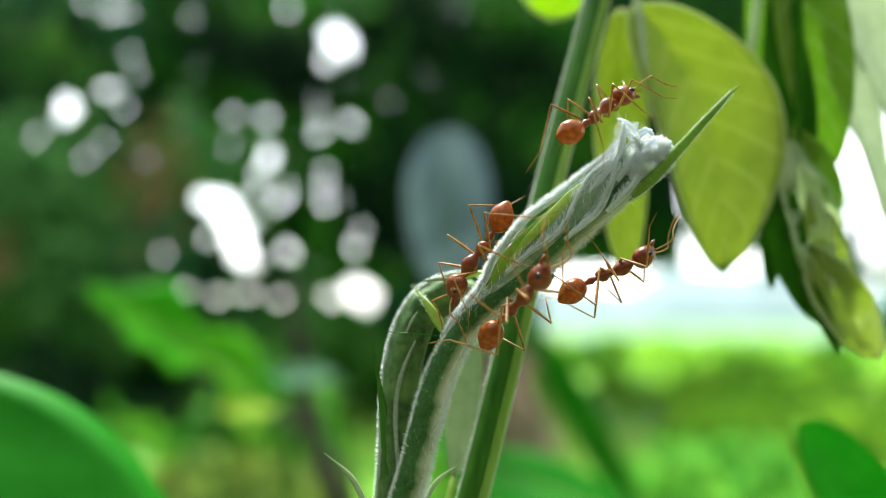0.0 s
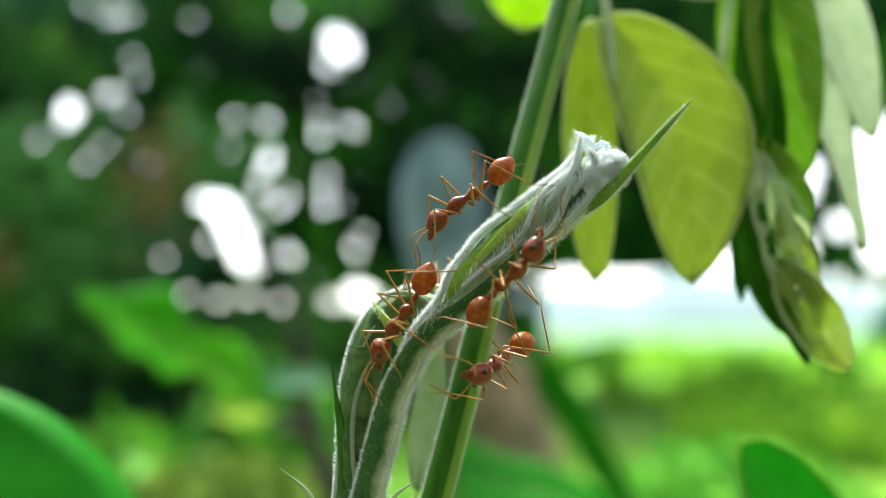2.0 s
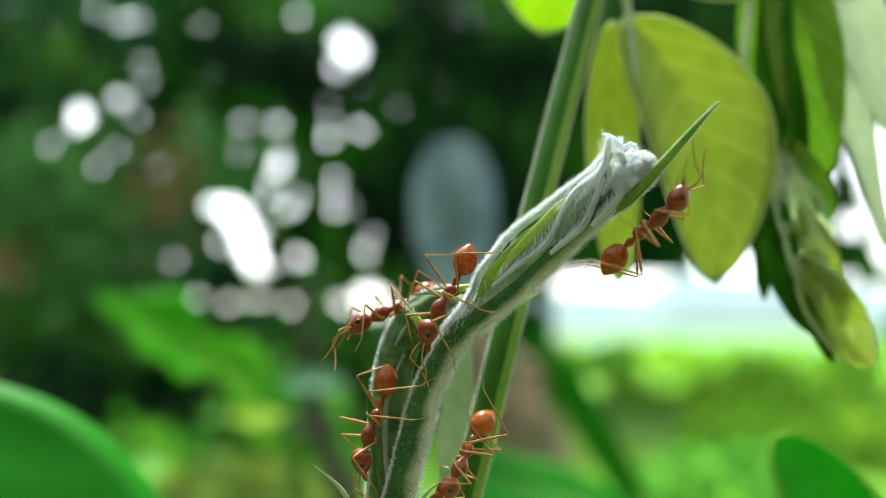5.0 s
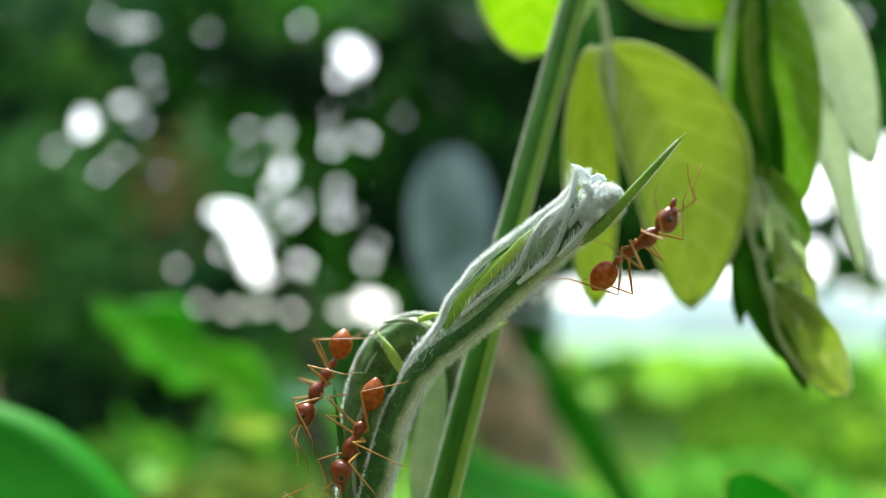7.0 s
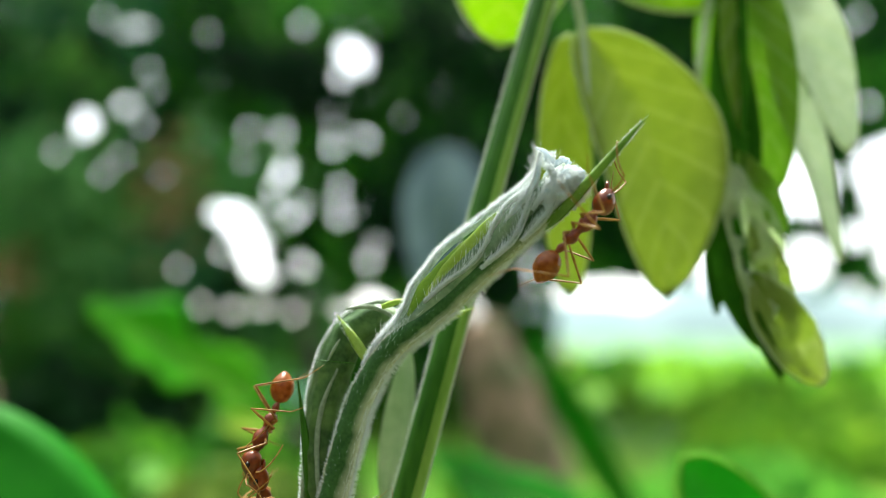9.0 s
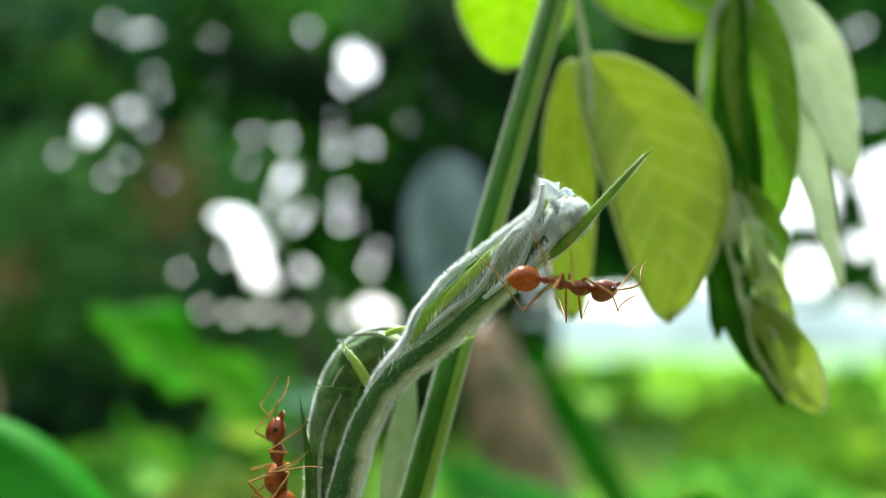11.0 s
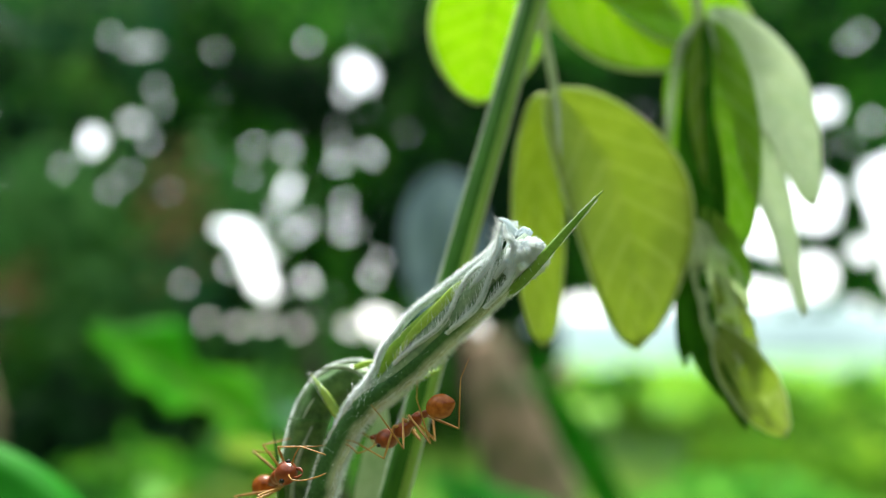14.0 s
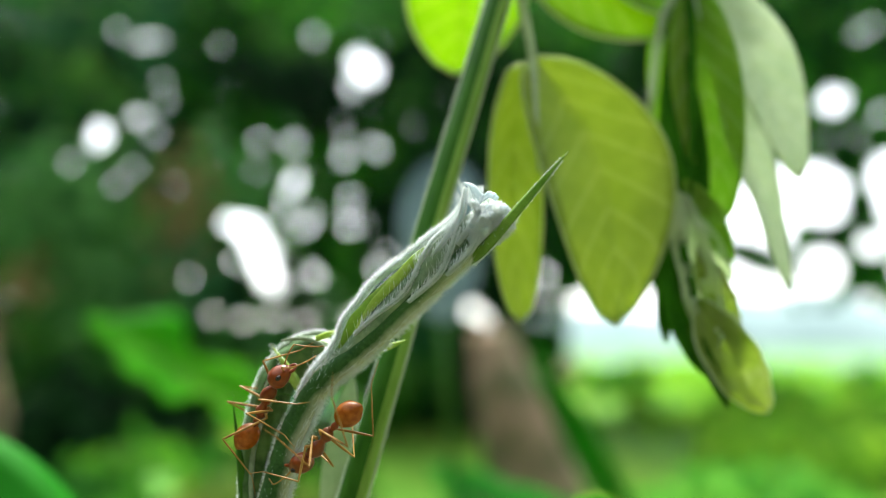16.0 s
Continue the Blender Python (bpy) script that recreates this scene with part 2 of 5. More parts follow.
# near-black leaf colour that stands in for deep shade between the boughs
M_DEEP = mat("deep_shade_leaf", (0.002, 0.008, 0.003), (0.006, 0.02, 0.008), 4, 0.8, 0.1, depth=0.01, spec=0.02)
M_SILKY = mat("silky_green_white", (0.30, 0.40, 0.33), (0.80, 0.86, 0.84), 3800, 0.9, 1.0, glow=0.35)
# undergrowth's shadow put into the leaf colour
M_GLOOM = mat("shade_dark_undergrowth", (0.002, 0.009, 0.003), (0.007, 0.028, 0.009), 5, 0.8, 0.1, depth=0.01, glow=0.2, spread="island", spec=0.02)
M_CLUMP = mat("green_tree_leaf", (0.02, 0.12, 0.012), (0.07, 0.24, 0.03), 4, 0.7, 0.1, depth=0.01, glow=0.45, spread="island", spec=0.03)
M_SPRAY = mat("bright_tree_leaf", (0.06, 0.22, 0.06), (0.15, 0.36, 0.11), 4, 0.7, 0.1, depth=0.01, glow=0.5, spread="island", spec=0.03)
M_NEARFIELD = mat("cool_green_shrub", (0.08, 0.34, 0.035), (0.19, 0.52, 0.07), 5, 0.7, 0.1, depth=0.01, glow=0.45, spread="island", spec=0.05)
M_PALEGREEN = mat("pale_grey_green_leaf", (0.55, 0.66, 0.38), (0.76, 0.83, 0.62), 900, 0.7, 0.3, glow=0.75)
M_GREYLEAF = mat("grey_green_leaf", (0.27, 0.37, 0.21), (0.44, 0.52, 0.35), 900, 0.7, 0.3, glow=0.45)
M_OLIVELEAF = mat("dark_olive_leaf", (0.10, 0.20, 0.02), (0.22, 0.33, 0.05), 700, 0.6, 0.3, glow=0.55, spec=0.08)
# distance haze is painted as this pale blue-grey; no air is modelled
M_HILL = mat("haze_coloured_hills", (0.145, 0.20, 0.205), (0.20, 0.255, 0.26), 0.3, 1.0, 0.1, spec=0.0)


# ---- mesh helpers ----
def part(name, bm, material, parent=None, label="", kind=""):
    """Links a bmesh, or a mesh, as one object under a thing or a part."""
    if isinstance(bm, bmesh.types.BMesh):
        me = bpy.data.meshes.new(name)
        bm.to_mesh(me)
        bm.free()
    else:
        me = bm
    if not me.materials:
        me.materials.append(material)
    for p in me.polygons:
        p.use_smooth = True
    ob = new(name, me)
    if parent:
        ob.parent = parent
    return tagged(ob, label, kind=kind)


def thing(name, at, label, category, group="", kind=""):
    ob = new(name)
    ob.empty_display_size = 0.01
    ob.location = at
    bpy.context.view_layer.update()
    return tagged(ob, label, category, group, kind)


def spline(points, count):
    """Catmull-Rom through the points, evenly numbered."""
    pts = [Vector(p) for p in points]
    pts = [2 * pts[0] - pts[1]] + pts + [2 * pts[-1] - pts[-2]]
    out = []
    for i in range(count):
        s = i / (count - 1) * (len(pts) - 3)
        k = min(int(s), len(pts) - 4)
        f = s - k
        a, b, c, d = pts[k:k + 4]
        out.append(0.5 * (2 * b + (c - a) * f + (2 * a - 5 * b + 4 * c - d) * f * f + (3 * b - a - 3 * c + d) * f ** 3))
    return out


def lerp_list(values, u):
    s = u * (len(values) - 1)
    k = min(int(s), len(values) - 2)
    return values[k] + (values[k + 1] - values[k]) * (s - k)


def frames_of(path, toward=Vector((0, -1, 0))):
    """Tangent, left and toward-the-front vectors along a path."""
    out = []
    for i in range(len(path)):
        t = (path[min(i + 1, len(path) - 1)] - path[max(i - 1, 0)]).normalized()
        if toward is None:
            n = out[-1][1] - t * t.dot(out[-1][1]) if out else t.orthogonal()
        else:
            n = toward.cross(t)
        n = n.normalized() if n.length > 1e-6 else t.orthogonal().normalized()
        out.append((t, n, t.cross(n).normalized()))
    return out


def tube(points, radii, count=40, seg=12, ribs=0, rib=0.0, flat=1.0, bm=None, origin=Vector(), smooth=True, rough=0.0, toward=Vector((0, -1, 0))):
    """A tapered round or ribbed stalk along a curve; flat squeezes it from front to back."""
    bm = bm or bmesh.new()
    path = spline(points, count) if smooth else [Vector(p) for p in points]
    fr = frames_of(path, toward)
    rings = []
    for i, p in enumerate(path):
        r = lerp_list(radii, i / (len(path) - 1))
        t, n, b = fr[i]
        ring = []
        for k in range(seg):
            a = 2 * math.pi * k / seg
            q = r * (1 + rib * math.cos(ribs * a))
            if rough:
                q *= 1 + rough * noise.noise(p * 900 + Vector((math.cos(a), math.sin(a), 0)) * 1.3)
            ring.append(bm.verts.new(p - origin + n * (math.cos(a) * q) + b * (math.sin(a) * q * flat)))
        rings.append(ring)
    for r0, r1 in zip(rings, rings[1:]):
        for k in range(seg):
            bm.faces.new((r0[k], r0[(k + 1) % seg], r1[(k + 1) % seg], r1[k]))
    bm.faces.new(rings[0][::-1])
    bm.faces.new(rings[-1])
    return bm


def skin_tube(path, radii, seg=24, flat=0.85, origin=Vector(), rough=0.05):
    """A stalk with coordinates along and round it, so that its flanks can differ from its face."""
    bm = bmesh.new()
    uv = bm.loops.layers.uv.new("UVMap")
    fr = frames_of(path)
    rings = []
    for p, r, (t, n, b) in zip(path, radii, fr):
        ring = []
        for k in range(seg):
            a = 2 * math.pi * k / seg
            q = r * (1 + rough * noise.noise(p * 700 + Vector((math.cos(a), math.sin(a), 0)) * 1.2) + 0.035 * math.cos(5 * a))
            ring.append(bm.verts.new(p - origin + n * (math.cos(a) * q) + b * (math.sin(a) * q * flat)))
        rings.append(ring)
    for i, (r0, r1) in enumerate(zip(rings, rings[1:])):
        for k in range(seg):
            f = bm.faces.new((r0[k], r0[(k + 1) % seg], r1[(k + 1) % seg], r1[k]))
            for lp, (du, dv) in zip(f.loops, ((0, 0), (0, 1), (1, 1), (1, 0))):
                lp[uv].uv = ((i + du) / len(rings), (k + dv) / seg)
    bm.faces.new(rings[0][::-1])
    bm.faces.new(rings[-1])
    return bm


def blade(base, tip, face, width, sharp=1.0, belly=0.45, fold=20.0, droop=0.0, wave=0.0, n=22, m=5, thick=0.00018, origin=Vector(), blunt=0.85, offset=0.0, lobes=0.0, crumple=0.0):
    """A leaf blade of real thickness: outline, V-fold along the midrib, droop and wavy margin. Returns the blade, its margin and its midrib."""
    base, tip = Vector(base), Vector(tip)
    ax = tip - base
    length = ax.length
    t = ax.normalized()
    side = t.cross(Vector(face)).normalized()
    nor = side.cross(t).normalized()
    bm = bmesh.new()
    uv = bm.loops.layers.uv.new("UVMap")
    co = {}
    top, low = [], []

    def half(u, sgn=1):
        w = math.sin(math.pi * min(1, max(0, u)) ** (math.log(0.5) / math.log(belly))) ** blunt
        return width / 2 * max(0.012, w * (1 - (sharp - 1) * u * 0.35)) * (1 + lobes * (2.7 * noise.noise(Vector((u * 6, sgn * 4, 1.7))) + 0.8 * noise.noise(Vector((u * 17, sgn * 6, 4.2)))))

    for i in range(n + 1):
        u = i / n
        mid = base + ax * u + nor * (-droop * length * (u * u - u * 0.4)) + side * (offset * length * math.sin(math.pi * u))
        rt, rl = [], []
        for j in range(-m, m + 1):
            v = j / m
            w = half(u, 1 if v > 0 else -1) * v
            up = abs(w) * math.tan(radians(fold)) + wave * length * math.sin(u * 9 + v * 2) * abs(v) * 0.6
            up += 0.012 * length * noise.noise(Vector((u * 4, v * 3, length * 900)))
            if crumple:
                up += crumple * length * (noise.noise(Vector((u * 9, v * 2.4, 2.2))) + 0.6 * noise.noise(Vector((u * 21, v * 4, 8.1))))
            p = mid + side * w + nor * up - origin
            a, b = bm.verts.new(p), bm.verts.new(p - nor * thick)
            co[a] = co[b] = (u, v)
            rt.append(a)
            rl.append(b)
        top.append(rt)
        low.append(rl)
    for i in range(n):
        for j in range(2 * m):
            bm.faces.new((top[i][j], top[i][j + 1], top[i + 1][j + 1], top[i + 1][j]))
            bm.faces.new((low[i][j], low[i + 1][j], low[i + 1][j + 1], low[i][j + 1]))
        bm.faces.new((top[i][0], top[i + 1][0], low[i + 1][0], low[i][0]))
        bm.faces.new((top[i][-1], low[i][-1], low[i + 1][-1], top[i + 1][-1]))
    for j in range(2 * m):
        bm.faces.new((top[0][j], low[0][j], low[0][j + 1], top[0][j + 1]))
        bm.faces.new((top[n][j], top[n][j + 1], low[n][j + 1], low[n][j]))
    for f in bm.faces:
        for lp in f.loops:
            lp[uv].uv = co[lp.vert]
    rim = [v.co.copy() for v in (r[0] for r in top)] + [v.co.copy() for v in (r[-1] for r in reversed(top))]
    rib = [r[m].co - nor * thick * 0.6 for r in top]
    return bm, rim, rib


def leaf(name, parent, base, tip, face, width, material, label="", rim=0.0002, rimmat=None, ribmat=None, rib_width=1.0, **kw):
    """A leaf part with its midrib and its downy margin."""
    o = parent.matrix_world.translation
    bm, edge, rib = blade(base, tip, face, width, origin=o, **kw)
    ob = part(name, bm, material, parent, label)
    length = (Vector(tip) - Vector(base)).length
    part("midrib", tube(rib, [length * k * rib_width for k in (0.006, 0.0045, 0.002)], count=len(rib), seg=6, smooth=False), ribmat or M_STEMPALE, ob)
    if rim:
        part("margin", tube(edge, [rim, rim], count=len(edge), seg=5, smooth=False), rimmat or M_RIM, ob, "pale downy leaf margin")
    return ob


def spikes(items, radius, origin):
    """Many fine three-sided hairs, from (root, way, length)."""
    verts, faces = [], []
    for root, way, length in items:
        w = way.normalized()
        s = w.orthogonal().normalized()
        q = w.cross(s)
        i = len(verts)
        bend = Vector((random.uniform(-1, 1), random.uniform(-1, 1), random.uniform(-1, 1))) * length * 0.18
        for a in (0, 2.094, 4.189):
            verts.append(root - origin + (s * math.cos(a) + q * math.sin(a)) * radius)
        mid = root - origin + w * length * 0.55 + bend * 0.4
        for a in (0, 2.094, 4.189):
            verts.append(mid + (s * math.cos(a) + q * math.sin(a)) * radius * 0.7)
        verts.append(root - origin + w * length + bend)
        for k in range(3):
            faces.append((i + k, i + (k + 1) % 3, i + 3 + (k + 1) % 3, i + 3 + k))
            faces.append((i + 3 + k, i + 3 + (k + 1) % 3, i + 6))
    me = bpy.data.meshes.new("hairs")
    me.from_pydata(verts, [], faces)
    return me


def lathe(profile, seg=16, sy=1.0, sz=1.0, bm=None, at=(0, 0, 0), rot=0.0, scale=0.001):
    """A body turned round the x axis from (x, radius) pairs in millimetres; sy, sz squeeze it; rot tips it up."""
    bm = bm or bmesh.new()
    m = Matrix.Scale(scale, 4) @ Matrix.Translation(at) @ Matrix.Rotation(radians(rot), 4, "Y")
    rings = []
    for x, r in profile:
        rings.append([bm.verts.new(m @ Vector((x, r * sy * math.cos(2 * math.pi * k / seg), r * sz * math.sin(2 * math.pi * k / seg)))) for k in range(seg)])
    for r0, r1 in zip(rings, rings[1:]):
        for k in range(seg):
            bm.faces.new((r0[k], r0[(k + 1) % seg], r1[(k + 1) % seg], r1[k]))
    bm.faces.new(rings[0][::-1])
    bm.faces.new(rings[-1])
    return bm


def egg(length, radius, steps=12, fat=0.5):
    """Profile of an egg-shaped body; fat: where along it is widest."""
    out = []
    for i in range(steps + 1):
        u = 0.5 - 0.5 * math.cos(math.pi * i / steps)
        s = u ** (math.log(0.5) / math.log(fat))
        out.append((length * (u - 0.5), max(0.01, radius * math.sqrt(max(0, 1 - (2 * s - 1) ** 2)))))
    return out


# ---- setting: ground, far field, hills, woods ----
def sheet(name, x0, x1, y0, y1, z, material, label, category, nx=2, ny=2, bumps=0.0, ragged=0.0):
    bm = bmesh.new()
    g = [[bm.verts.new((x0 + (x1 - x0) * i / nx, y0 + (y1 - y0) * j / ny, z + bumps * noise.noise(Vector((i * 0.7, j * 0.7, 3.1))))) for i in range(nx + 1)] for j in range(ny + 1)]
    if ragged:
        # draw the corners in and let the border wander
        cx, cy = (x0 + x1) / 2, (y0 + y1) / 2
        for row in g:
            for v in row:
                u, w = (v.co.x - cx) / (x1 - cx), (v.co.y - cy) / (y1 - cy)
                k = max(abs(u), abs(w))
                if k > 0:
                    fit = k / math.hypot(u, w) * 0.7 + 0.3
                    fit *= 1 + ragged * k * noise.noise(Vector((u * 3, w * 3, 1.3)))
                    v.co.x, v.co.y = cx + (v.co.x - cx) * fit, cy + (v.co.y - cy) * fit
    for j in range(ny):
        for i in range(nx):
            bm.faces.new((g[j][i], g[j][i + 1], g[j + 1][i + 1], g[j + 1][i]))
    ob = part(name, bm, material, None, label)
    return tagged(ob, label, category, kind="structure")


sheet("ground", -2500, 2500, -2500, 2500, 0.0, M_GRASS, "uneven bright green grassy ground reaching the horizon", "ground", 40, 40)
# added below the view, only to make the bounced light less green
sheet("unseen_soil", -4.4, 4.4, -4.8, 2.9, 0.006, M_SOIL, "added unseen sheet of brown-green earth that tempers the ground's bounce", "ground", 40, 40, ragged=0.25)
sheet("water", -300, 300, 17, 75, 0.004, M_PADDY, "far paddy field under a bright sky, haze put into its pale colour", "field", 4, 4)


def ridge(y, height, seed):
    bm = bmesh.new()
    rows = [[], [], []]
    for i in range(81):
        x = (i - 40) * y * 0.05
        h = height * (0.35 if i < 42 else 1.5 if 46 <= i <= 50 else 1.0) * (0.75 + 0.45 * noise.noise(Vector((i * 0.21, seed, 0))) + 0.15 * noise.noise(Vector((i * 0.9, seed, 5))))
        for row, (dy, z) in zip(rows, ((-y * 0.05, -0.1), (0, h), (y * 0.1, -0.1))):
            row.append(bm.verts.new((x, y + dy, z)))
    for a, b in zip(rows, rows[1:]):
        for i in range(80):
            bm.faces.new((a[i], a[i + 1], b[i + 1], b[i]))
    return bm


tagged(part("backdrop", ridge(44, 2.7, 2.0), M_HILL), "low tree line beyond the fields, haze put into its blue-green colour", "tree line", kind="structure")

# sky gaps in the foliage: (sideways, upward, in thousandths of the distance; size in hundredths)
GAPS_FAR_LEFT = [(-522, 276, 200), (-526, 269, 100), (-554, 281, 25), (-557, 237, 35), (-493, 210, 45), (-471, 230, 30), (-439, 276, 15), (-469, 301, 30), (-457, 301, 15), (-434, 353, 14), (-426, 325, 12), (-457, 414, 30), (-469, 410, 10), (-441, 414, 10), (-501, 430, 15), (-531, 353, 6), (-350, 406, 8), (-216, 418, 10), (-292, 265, 8), (-295, 223, 8)]
GAPS_HIGH = [(-154, 381, 150), (-141, 367, 200), (-135, 356, 40), (-162, 345, 35), (-160, 337, 15), (-179, 289, 28), (-171, 265, 18), (-171, 243, 32), (-128, 256, 30), (-122, 249, 10), (-75, 285, 3), (-243, 261, 22), (-242, 202, 50), (-239, 214, 25), (-162, 186, 18), (-164, 167, 22), (-162, 144, 30), (-142, 147, 4)]
GAPS_MIDDLE = [(-255, 159, 30), (-227, 143, 35), (-211, 163, 15), (-216, 151, 15), (-253, 182, 20), (-308, 143, 200), (-295, 132, 200), (-287, 108, 200), (-278, 87, 200), (-270, 70, 150), (-330, 150, 50), (-268, 112, 40), (-320, 97, 24), (-253, 64, 20), (-207, 81, 90), (-209, 90, 30), (-111, 106, 12), (-122, 85, 25), (-118, 80, 10)]
GAPS_LOW = [(-347, 24, 16), (-305, 16, 35), (-271, 20, 14), (-258, 21, 14), (-221, 12, 30), (-206, 24, 12), (-381, 73, 16), (-119, 24, 200), (-106, 18, 200), (-104, 8, 150), (-156, 16, 30), (-144, 12, 30)]
GAPS_RIGHT = [(503, 317, 200), (495, 312, 100), (516, 324, 30), (442, 304, 35), (490, 260, 5), (532, 268, 7), (560, 424, 20), (540, 412, 12), (564, 299, 30), (7, 29, 90), (20, 21, 35), (27, 12, 15), (104, 79, 35), (107, 50, 20), (95, 18, 20), (120, 14, 20)]
OPEN = 0.0086  # a full-sized gap
GAPS = [(a / 1000, b / 1000, OPEN * (v / 100) ** 0.6) for a, b, v in GAPS_FAR_LEFT + GAPS_HIGH + GAPS_MIDDLE + GAPS_LOW + GAPS_RIGHT]
CELL = 0.03
GAP_GRID = collections.defaultdict(list)
for gap in GAPS:
    for gi in (-1, 0, 1):
        for gj in (-1, 0, 1):
            GAP_GRID[math.floor(gap[0] / CELL) + gi, math.floor(gap[1] / CELL) + gj].append(gap)


def open_sky(a, b, pad=0.0):
    """True where the woods leave the sky free."""
    for ga, gb, r in GAP_GRID.get((math.floor(a / CELL), math.floor(b / CELL)), ()):
        if (a - ga) ** 2 + (b - gb) ** 2 < (r + pad) ** 2:
            return True
    if ((a - 0.392) / 0.066) ** 2 + ((b - 0.100 + (a - 0.392) * 0.28) / 0.027) ** 2 < 1:
        return False
    if a > 0.14 - pad:
        edge = 0.05 if a < 0.333 else 0.205 + 0.02 * math.sin(a * 31) + (0.05 if a > 0.55 else 0.0)
        if b < edge + pad:
            twigs = noise.noise(Vector((a * 17, b * 17, 7.7)))
            return not (a > 0.43 and 0.03 < b < 0.2 and twigs > (0.08 if a < 0.5 else -0.1))
    return False


LEAF_SHAPE = ((-0.62, 0, 0), (-0.1, 0.36, 0.08), (0.66, 0, -0.06), (-0.1, -0.36, 0.08))


def leaf_turn(turn):
    return Euler((1.57 + random.gauss(-0.2, turn), 0, random.gauss(0, turn))).to_matrix() @ Matrix.Rotation(random.uniform(0, 6.28), 3, "Z")


def leafy(cells, material, name, parent, label="", turn=0.55):
    """Many small pointed leaves, each folded along its middle, in one mesh: (place, size) or (place, size, turn)."""
    verts, faces = [], []
    o = parent.matrix_world.translation
    for p, s, *given in cells:
        m = given[0] if given else leaf_turn(turn)
        i = len(verts)
        for q in LEAF_SHAPE:
            verts.append(p - o + m @ Vector(q) * s)
        faces += [(i, i + 2, i + 1), (i, i + 3, i + 2)]
    me = bpy.data.meshes.new(name)
    me.from_pydata(verts, [], faces)
    return part(name, me, material, parent, label)


def covers(quad, a, b, r):
    """True if a flat four-cornered leaf reaches into a round gap."""
    inside = 0
    for (x0, y0), (x1, y1) in zip(quad, quad[1:] + quad[:1]):
        dx, dy = x1 - x0, y1 - y0
        k = min(1.0, max(0.0, ((a - x0) * dx + (b - y0) * dy) / (dx * dx + dy * dy + 1e-12)))
        if (x0 + dx * k - a) ** 2 + (y0 + dy * k - b) ** 2 < r * r:
            return True
        inside += 1 if dx * (b - y0) - dy * (a - x0) > 0 else -1
    return abs(inside) == 4


def leaf_in_woods(a, b, yy, size):
    """A leaf of the woods, or nothing where it would stand before a gap."""
    p, m, s = Vector((a * yy, yy, BASE + b * yy)), leaf_turn(0.55), size * yy
    if p.z < 0.02 or (a > 0.16 and p.z < 0.5):
        return None
    quad = []
    for q in LEAF_SHAPE:
        w = p + m @ Vector(q) * s
        quad.append((w.x / w.y, (w.z - BASE) / w.y))
    for ga, gb, r in GAP_GRID.get((math.floor(a / CELL), math.floor(b / CELL)), ()):
        if covers(quad, ga, gb, r):
            return None
    if a > 0.1 and any(open_sky(*q) for q in (*quad, (a, b))):
        return None
    return (p, s, m)


